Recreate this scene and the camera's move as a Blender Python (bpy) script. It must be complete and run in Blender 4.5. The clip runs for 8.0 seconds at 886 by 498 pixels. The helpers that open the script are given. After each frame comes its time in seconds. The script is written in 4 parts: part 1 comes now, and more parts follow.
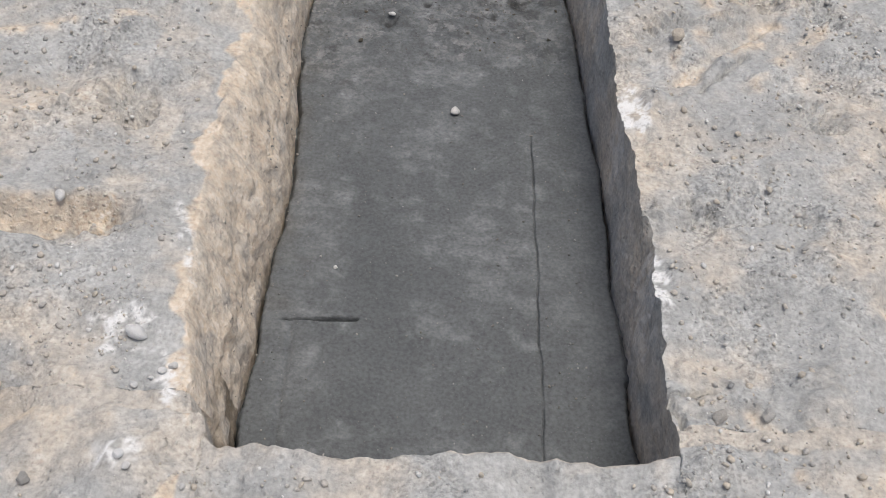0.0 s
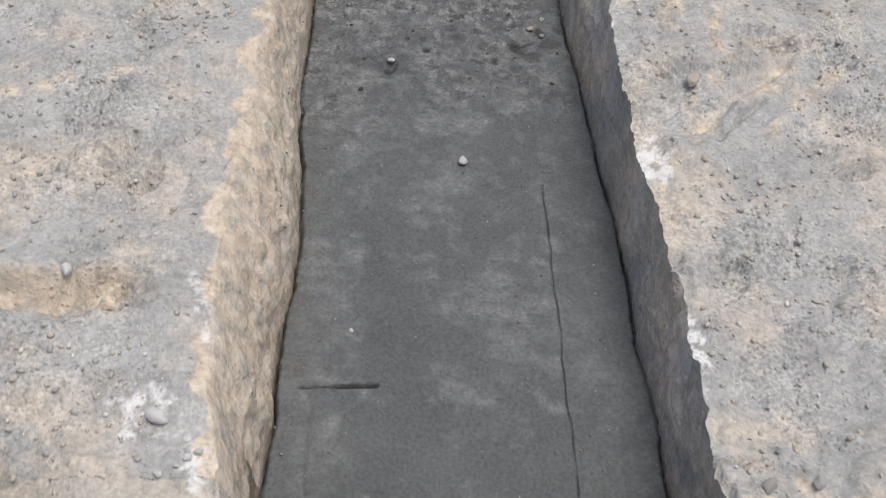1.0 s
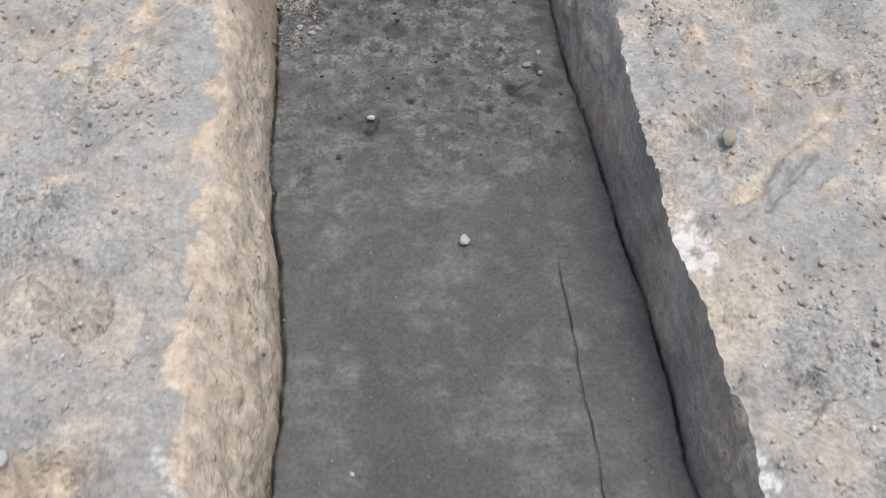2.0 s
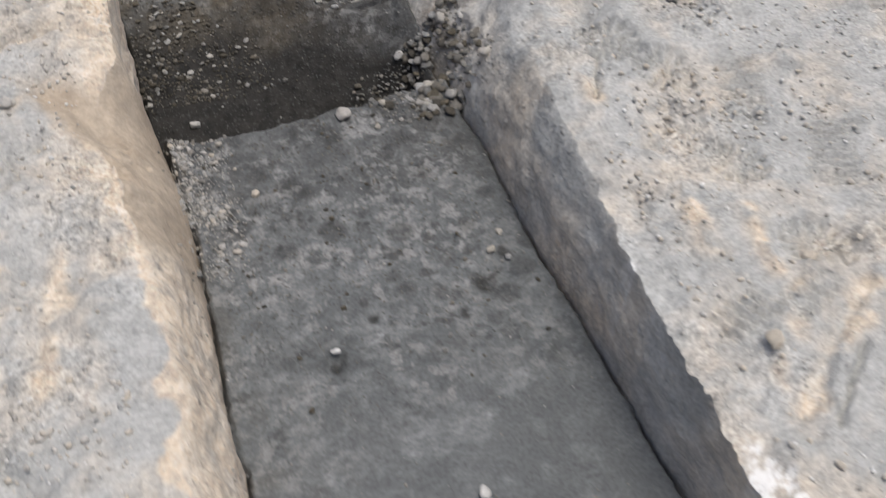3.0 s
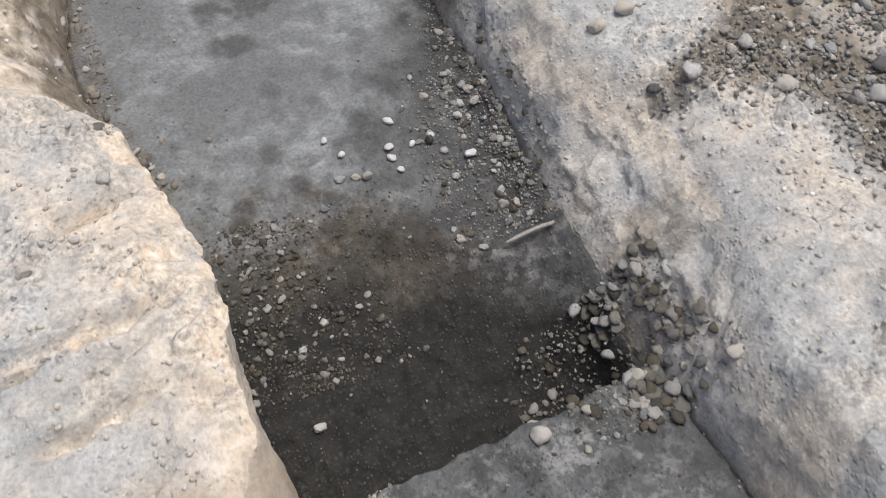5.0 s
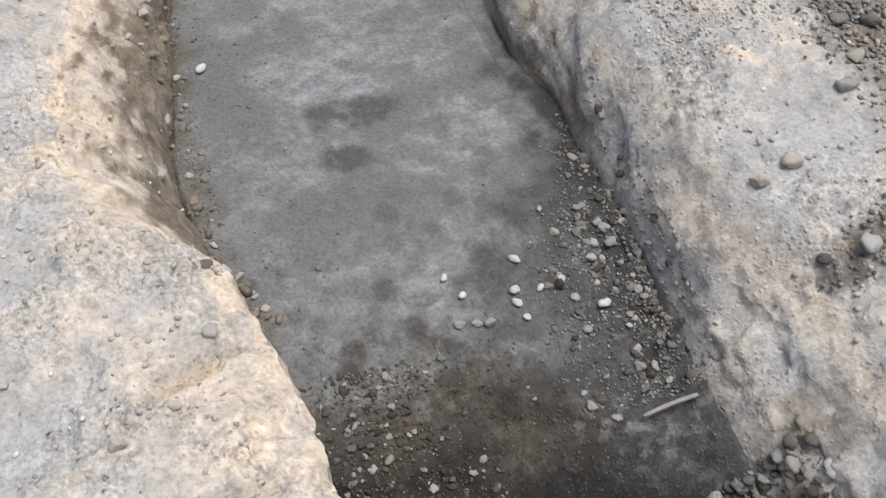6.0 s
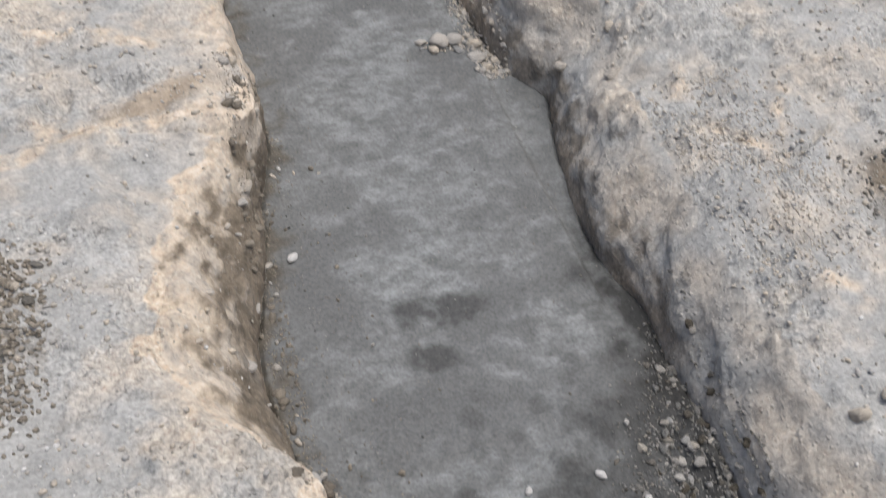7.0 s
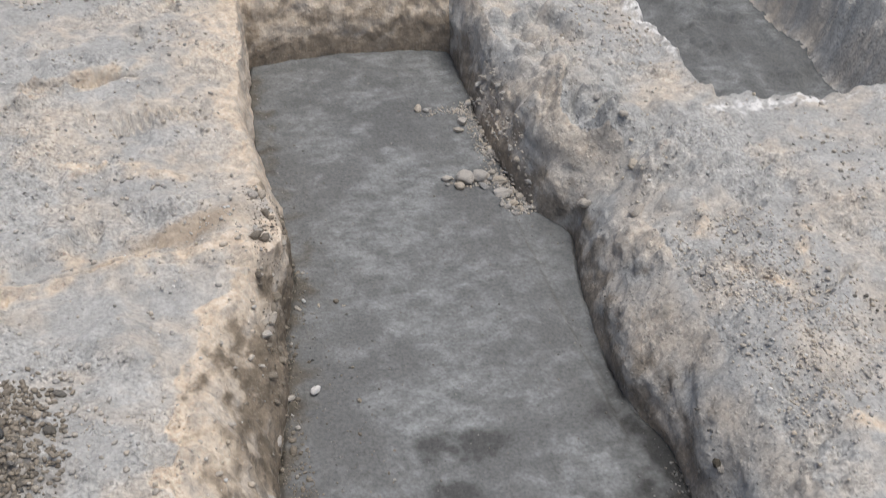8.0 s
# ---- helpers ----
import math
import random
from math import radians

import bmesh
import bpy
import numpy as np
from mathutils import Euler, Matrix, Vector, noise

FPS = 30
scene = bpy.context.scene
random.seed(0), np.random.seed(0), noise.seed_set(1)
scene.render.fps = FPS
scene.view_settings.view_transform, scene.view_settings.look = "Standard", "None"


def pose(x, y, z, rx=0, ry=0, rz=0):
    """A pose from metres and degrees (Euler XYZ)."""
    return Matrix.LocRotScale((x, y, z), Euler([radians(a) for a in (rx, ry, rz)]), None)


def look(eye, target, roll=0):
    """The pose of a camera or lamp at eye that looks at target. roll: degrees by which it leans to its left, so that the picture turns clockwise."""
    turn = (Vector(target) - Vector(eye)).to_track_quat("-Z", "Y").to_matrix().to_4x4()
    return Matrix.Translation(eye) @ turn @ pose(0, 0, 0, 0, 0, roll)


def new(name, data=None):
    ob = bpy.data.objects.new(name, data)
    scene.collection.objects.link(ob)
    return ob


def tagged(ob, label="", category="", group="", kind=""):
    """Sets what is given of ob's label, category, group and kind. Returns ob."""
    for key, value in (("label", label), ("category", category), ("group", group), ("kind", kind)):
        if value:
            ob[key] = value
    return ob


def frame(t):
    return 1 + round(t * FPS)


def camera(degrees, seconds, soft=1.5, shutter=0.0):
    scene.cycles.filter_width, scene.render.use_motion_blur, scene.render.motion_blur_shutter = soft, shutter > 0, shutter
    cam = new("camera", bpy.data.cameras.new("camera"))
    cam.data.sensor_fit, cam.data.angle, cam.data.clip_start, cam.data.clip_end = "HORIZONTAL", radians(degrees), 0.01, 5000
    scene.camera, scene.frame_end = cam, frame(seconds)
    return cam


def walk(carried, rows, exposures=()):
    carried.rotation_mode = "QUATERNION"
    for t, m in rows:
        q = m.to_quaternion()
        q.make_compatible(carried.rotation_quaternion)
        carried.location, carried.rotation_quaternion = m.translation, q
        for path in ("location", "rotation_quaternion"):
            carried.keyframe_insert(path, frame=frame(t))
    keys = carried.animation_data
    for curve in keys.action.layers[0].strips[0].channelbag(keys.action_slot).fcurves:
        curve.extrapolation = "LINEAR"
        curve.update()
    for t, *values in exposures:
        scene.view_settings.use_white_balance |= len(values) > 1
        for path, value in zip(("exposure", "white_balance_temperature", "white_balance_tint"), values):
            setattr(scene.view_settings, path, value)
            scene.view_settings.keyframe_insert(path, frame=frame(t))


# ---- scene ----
cam = camera(42.0, 8.0, soft=1.0, shutter=0.3)
PATH = [
    (0, (-0.042, -0.088, 1.488), (0.005, 1.245, -0.003), 4.6),
    (0.5, (-0.085, -0.06, 1.485), (-0.022, 1.279, 0.0), 4.8),
    (1, (-0.158, 0.023, 1.48), (-0.04, 1.377, 0.013), 5.2),
    (1.2, (-0.184, 0.087, 1.468), (-0.042, 1.443, 0.005), 5.3),
    (2.3, (-0.163, 0.641, 1.403), (0.004, 1.89, -0.15), 0.1),
    (2.5, (-0.23, 0.747, 1.419), (-0.013, 1.983, -0.138), -0.6),
    (2.9, (-0.318, 0.95, 1.427), (0.074, 2.214, -0.073), 0.6),
    (3, (-0.348, 1.02, 1.424), (0.08, 2.264, -0.083), 1.5),
    (3.4, (-0.41, 1.293, 1.413), (0.04, 2.544, -0.081), 0.2),
    (3.5, (-0.417, 1.331, 1.414), (0.027, 2.595, -0.07), -0.7),
    (4, (-0.458, 1.583, 1.413), (0.006, 2.834, -0.078), 0.1),
    (4.2, (-0.476, 1.69, 1.414), (0.008, 2.925, -0.083), -1.6),
    (5.3, (-0.499, 2.213, 1.378), (0.04, 3.291, -0.218), 4.1),
    (5.5, (-0.498, 2.295, 1.374), (0.019, 3.426, -0.192), 5.2),
    (6, (-0.511, 2.421, 1.363), (-0.058, 3.579, -0.203), 3.7),
    (6.5, (-0.544, 2.475, 1.383), (-0.09, 3.733, -0.104), 4.7),
    (6.9, (-0.573, 2.541, 1.421), (-0.134, 3.863, -0.014), 4.5),
    (7, (-0.577, 2.528, 1.428), (-0.143, 3.887, 0.026), 4.2),
    (7.5, (-0.576, 2.527, 1.427), (-0.15, 3.969, 0.108), 3.5),
    (8, (-0.576, 2.526, 1.427), (-0.155, 4.047, 0.198), 3.4),
]
EXPOSURES = [(0.0, 0.0), (1.2, 0.0), (2.5, 0.05), (4.0, 0.24), (5.5, 0.32), (6.5, 0.17), (8.0, -0.02)]
walk(cam, [(t, look(eye, target, roll)) for t, eye, target, roll in PATH], EXPOSURES)

# ---- world and light ----
world = bpy.data.worlds.new("overcast_sky")
scene.world = world
world.use_nodes = True
wt = world.node_tree
sky = wt.nodes.new("ShaderNodeTexSky")
sky.sky_type = "NISHITA"
sky.sun_disc = False
sky.sun_elevation, sky.sun_rotation = radians(78), radians(108)
sky.air_density, sky.dust_density, sky.ozone_density = 0.9, 5.2, 0.9
wt.nodes["Background"].inputs[1].default_value = 0.100
wt.links.new(sky.outputs[0], wt.nodes["Background"].inputs[0])

sun_data = bpy.data.lights.new("sun", "SUN")
sun_data.energy, sun_data.angle, sun_data.color = 1.65, radians(30), (1.0, 0.995, 0.965)
sun = new("sun", sun_data)
sun.matrix_world = look((0.85, 1.92, 5.0), (0, 2.2, 0))

# ---- noise on numpy arrays ----


PERM = np.random.RandomState(77).permutation(512).astype(np.int32)
GRAD = np.random.RandomState(78).uniform(0, 2 * math.pi, 512)
GRAD_X, GRAD_Y = np.cos(GRAD), np.sin(GRAD)


def picked(ix, iy, seed):
    return PERM[(PERM[(ix + seed * 31) & 511] + iy) & 511]


def gnoise(x, y, seed=0):
    """Gradient noise, about -1 to 1."""
    x, y = np.broadcast_arrays(np.asarray(x, float), np.asarray(y, float))
    fx0, fy0 = np.floor(x), np.floor(y)
    ix, iy = fx0.astype(np.int32), fy0.astype(np.int32)
    fx, fy = x - fx0, y - fy0
    u, v = fx * fx * fx * (fx * (fx * 6 - 15) + 10), fy * fy * fy * (fy * (fy * 6 - 15) + 10)

    def corner(i, j):
        k = picked(ix + i, iy + j, seed)
        return GRAD_X[k] * (fx - i) + GRAD_Y[k] * (fy - j)
    top = corner(0, 0) * (1 - u) + corner(1, 0) * u
    low = corner(0, 1) * (1 - u) + corner(1, 1) * u
    return (top * (1 - v) + low * v) * 1.5


def domes(x, y, size, seed, share=.6):
    """Crumbs: round humps of uneven size, one in some cells of a jittered grid; 0 to 1."""
    x, y = np.asarray(x) / size, np.asarray(y) / size
    fx0, fy0 = np.floor(x), np.floor(y)
    ix, iy = fx0.astype(np.int32), fy0.astype(np.int32)
    top = np.zeros_like(x)
    for i in (-1, 0, 1):
        for j in (-1, 0, 1):
            k = picked(ix + i, iy + j, seed)
            jx, jy, r = (k % 37) / 37, (k % 53) / 53, .22 + .42 * (k % 29) / 29
            d = ((fx0 + i + jx - x) ** 2 + (fy0 + j + jy - y) ** 2) / (r * r)
            top = np.maximum(top, np.where(k % 101 < share * 101, np.sqrt(np.clip(1 - d, 0, 1)) * r * 1.6, 0))
    return top


def fbm(x, y, size, octaves=4, seed=0, gain=0.5):
    total, amp, f = 0.0, 1.0, 1.0 / size
    for k in range(octaves):
        total = total + amp * gnoise(np.asarray(x) * f + 7.3 * k, np.asarray(y) * f - 3.1 * k, seed + k)
        amp, f = amp * gain, f * 2.03
    return total


def step(a, b, v):
    s = np.clip((np.asarray(v, float) - a) / (b - a), 0, 1)
    return s * s * (3 - 2 * s)


def blob(x, y, cx, cy, rx, ry=None, turn=0.0):
    ry = rx if ry is None else ry
    c, s = math.cos(radians(turn)), math.sin(radians(turn))
    dx, dy = x - cx, y - cy
    return np.exp(-(((dx * c + dy * s) / rx) ** 2 + ((-dx * s + dy * c) / ry) ** 2))


def along(x, y, ax, ay, bx, by):
    """Share of the way from a to b, and the signed distance from that line (plus: to its left)."""
    lx, ly = bx - ax, by - ay
    n = math.hypot(lx, ly)
    return ((x - ax) * lx + (y - ay) * ly) / n ** 2, (lx * (y - ay) - ly * (x - ax)) / n


# ---- plan of the trench ----
DEPTH = 0.25
LEFT_TOP = [(0.5, -.36), (.85, -.365), (.98, -.39), (1.2, -.424), (1.45, -.436), (1.7, -.428), (1.95, -.405), (2.15, -.398), (2.3, -.410), (2.4, -.418),
            (2.52, -.425), (2.62, -.455), (2.72, -.475), (2.79, -.45), (2.86, -.40), (2.95, -.382), (3.1, -.376), (3.25, -.376), (3.4, -.405), (3.5, -.43), (3.58, -.48), (3.66, -.57),
            (3.76, -.63), (4.0, -.62), (4.17, -.585), (4.3, -.48), (4.42, -.39), (4.57, -.42), (4.77, -.43), (4.95, -.45), (5.2, -.40), (5.6, -.39)]
LEFT_FOOT = [(0.5, -.345), (1.0, -.344), (1.2, -.334), (1.4, -.336), (1.5, -.321), (1.64, -.313), (1.85, -.324), (2.07, -.341), (2.3, -.336), (2.5, -.325),
             (2.7, -.33), (3.0, -.37), (3.3, -.37), (3.5, -.41), (3.82, -.464), (3.95, -.471), (4.2, -.42), (4.36, -.40), (4.58, -.36), (4.78, -.38),
             (4.98, -.40), (5.24, -.39), (5.6, -.36)]
RIGHT_FOOT = [(0.5, .378), (1.0, .374), (1.1, .361), (1.23, .366), (1.39, .353), (1.55, .357), (1.74, .348), (1.93, .335), (2.1, .327), (2.3, .309),
              (2.5, .30), (2.65, .298), (2.8, .287), (3.3, .284), (3.55, .29), (3.75, .288), (3.92, .298), (4.05, .262), (4.24, .26), (4.46, .295),
              (4.63, .334), (4.72, .27), (4.87, .24), (5.04, .222), (5.3, .24), (5.6, .24)]
RIGHT_TOP = [(0.5, .38), (.88, .377), (.96, .367), (1.03, .376), (1.19, .362), (1.32, .388), (1.4, .366), (1.55, .354), (1.68, .345), (1.85, .345),
             (2.0, .342), (2.3, .362), (2.6, .372), (2.78, .395), (2.92, .43), (3.05, .465), (3.2, .46), (3.34, .43), (3.46, .405), (3.8, .385), (4.0, .395), (4.2, .395), (4.4, .405),
             (4.56, .44), (4.65, .455), (4.72, .41), (4.8, .34), (4.95, .36), (5.1, .33), (5.3, .29), (5.6, .27)]


def line_of(pairs, y):
    """A smoothed run of the plan's edge at y."""
    py, px = np.array(pairs).T
    return sum(np.interp(y + d, py, px) * w for d, w in ((-.03, .25), (0, .5), (.03, .25)))


def near_top(x):
    return 0.838 + .035 * step(.26, .37, x) + .05 * step(-.33, -.39, x) + 0.012 * fbm(x, 0 * x, 0.10, 4, 61) - 0.018 * blob(x, 0 * x, -.15, 0, .08)


def far_foot(x):
    return 5.55 + 0.03 * np.cos(x * 6) + 0.012 * fbm(x, 0 * x, 0.12, 3, 67)


PRINTS = [(-.612, 1.60, 22, .055), (.735, 1.655, 60, .055), (.66, 2.03, 35, .055), (.98, 1.50, 80, .05), (.53, 2.62, 20, .06), (.60, 2.50, 15, .055),
          (.62, 2.25, 30, .05), (.80, 1.98, 40, .05)]
GOUGES = [  # from, to, half width, depth
    (-.57, 2.87, -.39, 2.63, .055, .030),
    (.372, .936, .435, .928, .006, .012),
    (-1.05, 1.235, -.52, 1.285, .022, .060), (.46, 1.72, .74, 1.98, .020, .016), (.42, 1.33, .70, 1.36, .016, .008), (-.80, .92, -.62, 1.03, .035, .014),
    (.50, 2.30, .58, 2.46, .022, .020), (-.74, 3.06, -.42, 3.14, .012, .030), (-.58, 3.30, -.43, 3.38, .012, .022), (-.68, 2.93, -.47, 2.98, .012, .022), (-.98, 4.98, -.66, 5.10, .016, .018),
    (-1.0, 4.36, -.50, 4.42, .030, .016), (-.66, 2.62, -.52, 2.66, .014, .012), (-.80, 2.0, -.52, 2.28, .03, .012), (.48, 4.20, .60, 4.02, .02, .014),
    (-.62, 1.9, -.95, 1.78, .02, .012), (.50, 1.02, .62, .86, .02, .010), (-.75, .80, -.60, .90, .014, .014)]
DENTS = [  # centre, radius, depth (minus: a lump)
    (-.70, .90, .085, .035), (.80, 1.17, .05, .040), (.58, 4.36, .05, .035), (-.72, 4.13, .06, -.012), (.55, 2.88, .10, -.02), (.40, 4.93, .09, -.03),
    (.55, 4.55, .12, -.03), (.36, 4.3, .12, -.015), (.47, 3.95, .13, -.02), (-.55, 4.62, .09, .016), (-.58, 4.46, .10, .014), (.62, .99, .06, -.012),
    (-.45, .80, .08, -.015), (.55, .80, .09, -.012), (.52, 2.72, .05, .025), (.48, 1.86, .035, -.012), (.75, 3.9, .09, .03), (-.30, .70, .07, .01),
    (.70, 1.05, .04, -.014), (-.80, 2.2, .10, .02), (-.62, 2.55, .08, -.015), (.43, 2.2, .06, .012), (-.6, 3.6, .12, -.012), (.9, 4.35, .12, -.02)]
CRACKS = [  # from, to, half width, depth
    (.368, .966, .452, .980, .0035, .024), (.370, .958, .390, .898, .004, .026), (.40, .978, .425, .957, .003, .014), (.352, 1.36, .40, 1.345, .003, .014),
    (.348, 4.885, .405, 4.965, .005, .03), (.36, 4.868, .50, 4.825, .004, .018), (.43, 4.85, .47, 4.90, .003, .012), (.37, 4.92, .46, 4.93, .003, .01),
    (-1.05, 1.215, -.55, 1.262, .013, .075), (.50, 1.70, .63, 1.83, .005, .022), (-.72, 3.045, -.43, 3.125, .005, .03), (-.60, 3.285, -.44, 3.365, .004, .02), (-.92, 5.05, -.66, 5.10, .006, .03),
    (-.95, 4.33, -.70, 4.36, .006, .024), (.54, 1.345, .70, 1.36, .004, .014), (.44, 2.46, .50, 2.60, .005, .022), (.62, 4.02, .74, 4.10, .005, .018), (-.66, 2.48, -.58, 2.60, .005, .016),
    (-.50, 1.66, -.55, 1.95, .003, .007), (-.60, 3.00, -.46, 3.09, .004, .012), (.62, .62, .78, .74, .004, .010), (-.56, 4.35, -.46, 4.33, .004, .014)]
RIDGES = [  # from, to, half width, height
    (.50, 2.31, .575, 2.46, .014, .024), (.60, 2.30, .66, 2.45, .012, .016), (.47, 2.05, .50, 2.22, .016, .018), (.56, 1.98, .58, 2.16, .014, .016), (.42, 2.44, .45, 2.56, .012, .012),
    (.60, 1.72, .80, 1.92, .012, .010), (.45, 1.80, .66, 2.04, .013, .012), (.63, .78, .80, .98, .014, .010), (.50, .95, .56, .80, .014, .010), (.77, 1.10, .75, 1.24, .016, .016),
    (-.95, 1.75, -.62, 1.86, .016, .012), (-.85, 1.52, -.68, 1.60, .014, .010), (-.60, 2.06, -.54, 2.40, .016, .012), (-.70, 2.1, -.64, 2.45, .018, .014), (-.9, 4.75, -.5, 4.62, .018, .014),
    (-1.0, 4.30, -.62, 4.36, .02, .02), (-.95, 5.02, -.62, 5.16, .016, .016), (.48, 4.28, .52, 4.40, .016, .020), (.60, 4.10, .70, 4.25, .016, .014), (.55, 3.62, .48, 3.78, .02, .016)]
TREADS = [(.72, 2.42, 70, .10, .05), (.58, 1.93, 25, .06, .04), (.47, 1.93, 20, .06, .04), (.80, 2.22, 60, .09, .05), (-.66, 2.60, 15, .08, .04), (-.62, 4.9, 10, .12, .05)]
PAW = [(.455, 1.372, .012), (.437, 1.388, .008), (.455, 1.396, .008), (.473, 1.392, .008), (.487, 1.378, .007)]


def roughness_of(x, y):
    """Where the ground is crumbly (1) or trodden smooth (0)."""
    return step(-.28, .55, fbm(x, y, .26, 4, 23, .6)) * (1 - .75 * step(-.05, .35, fbm(x, y, .34, 2, 24)))


def bank(x, y, rough):
    """Height of the trodden ground on both sides of the trench."""
    wide, tight, edge, tiny = fbm(x, y, .11, 3, 43), fbm(x, y, .05, 2, 47), fbm(x, y, .07, 3, 53), fbm(x, y, .035, 2, 44)
    wx, wy = x + .03 * wide, y + .03 * edge
    z = .013 * fbm(x, y, .45, 2, 11) + .008 * fbm(wx, wy, .17, 2, 17) + .0030 * edge
    # treads of heels and soles: shallow hollows with soft rims
    hollow = domes(wx, wy, .19, 33, .5)
    z = z - .022 * hollow + .010 * domes(wx + .05, wy, .11, 34, .4)
    ridge = np.clip(1 - np.abs(fbm(wx * .8 + wy * .5, wy - .4 * wx, .21, 2, 35)) / .16, 0, 1)
    z = z + .004 * ridge ** 2 * (.4 + rough)
    z = z + rough * (.0042 * fbm(x, y, .04, 3, 29, .6) + .014 * domes(x + .01 * tight, y, .042, 30, .22) + .014 * domes(x, y, .024, 31, .42) + .007 * domes(x, y, .014, 32, .5))
    z = z - .022 * domes(wx, wy, .075, 36, .13) * (.35 + rough) + .014 * domes(x + .012 * tight, y, .06, 37, .10) + .006 * domes(x, y, .030, 38, .10) + .0016 * fbm(x, y, .03, 2, 39, .55)
    for ax, ay, bx, by, w, d in GOUGES:
        s, q = along(x, y, ax, ay, bx, by)
        q = q + .014 * wide
        on = step(-.05, .12, s) * (1 - step(.8, 1.05, s))
        z = z - d * on * (np.exp(-(np.where(q > 0, q / (w * 1.8), q / (w * .55))) ** 2) - .3 * np.exp(-((q - w * 2.4) / (w * 1.1)) ** 2))
    for ax, ay, bx, by, w, d in CRACKS:
        s, q = along(x, y, ax, ay, bx, by)
        on = step(-.02, .06, s) * (1 - step(.9, 1.02, s))
        z = z - d * on * np.exp(-((q + .007 * tiny) / w) ** 2)
    for cx, cy, r, d in DENTS:
        g = blob(x + .012 * tight, y, cx, cy, r)
        z = z - d * g + (.25 * d * np.exp(-((np.hypot(x - cx, y - cy) - r * 1.5) / (.4 * r)) ** 2) if d > 0 else 0)
    for cx, cy, turn, r in PRINTS:  # soles: bars that fan out from the ball of the foot
        c, s_ = math.cos(radians(turn)), math.sin(radians(turn))
        a, b = (x - cx) * c + (y - cy) * s_, (-(x - cx) * s_ + (y - cy) * c) * .8
        rr, ang = np.hypot(a, b), np.arctan2(b, a)
        sole = 1 - step(r * .9, r * 1.08, rr)
        bars = np.tanh(3 * np.where(rr > r * .42, np.cos(ang * 14), np.cos(a * 300) * np.cos(b * 300)))
        z = z + sole * (-.012 + .008 * bars) + .003 * np.exp(-((rr - r * 1.15) / .01) ** 2)
    broken = step(4.25, 4.6, y) * step(.20, .27, x) * (1 - step(.45, .62, x)) * (1 - step(5.3, 5.6, y))
    z = z + broken * (.06 * domes(x + .02 * edge, y, .13, 50, .6) + .03 * domes(x, y, .06, 51, .5) - .025)
    # a flat slab of dried crust that has tilted at the brink
    s, q = along(x, y, .33, 4.86, .50, 4.80)
    z = z + .028 * step(.0, .06, s) * (1 - step(.8, 1.0, s + .2 * wide)) * step(-.012, .0, q + .006 * tiny) * (1 - step(.09, .13, q + .03 * edge))
    for ax, ay, bx, by, w, h in RIDGES:
        s, q = along(x, y, ax, ay, bx, by)
        q = q + .014 * edge
        on = step(-.08, .2, s) * (1 - step(.75, 1.08, s)) * (.7 + .6 * tight)
        z = z + .85 * h * on * np.exp(-np.abs(q / w) ** 1.6)
    for cx, cy, turn, half, wide_ in TREADS:
        s, q = along(x, y, cx - half * math.cos(radians(turn)), cy - half * math.sin(radians(turn)), cx + half * math.cos(radians(turn)), cy + half * math.sin(radians(turn)))
        on = step(-.02, .1, s) * (1 - step(.9, 1.02, s)) * (1 - step(wide_ * .7, wide_, np.abs(q)))
        z = z + on * (.0075 * np.tanh(2 * np.sin(s * half * 2 / .020 * 2 * math.pi + q * 25)) - .003)
    for cx, cy, r in PAW:
        z = z - .016 * blob(x, y, cx, cy, r)
    return z


T2_LEFT, T2_RIGHT, T2_NEAR = .725, 1.43, 4.79


def second_trench(x, y):
    """Signed distance into the neighbouring trench."""
    j = .03 * fbm(x, y, .35, 2, 71) + .014 * fbm(x, y, .09, 3, 72)
    return np.minimum(np.minimum(x - T2_LEFT, T2_RIGHT - x), np.minimum(y - T2_NEAR + .05 * np.sin((x - .7) * 5), 6.7 - y)) + j


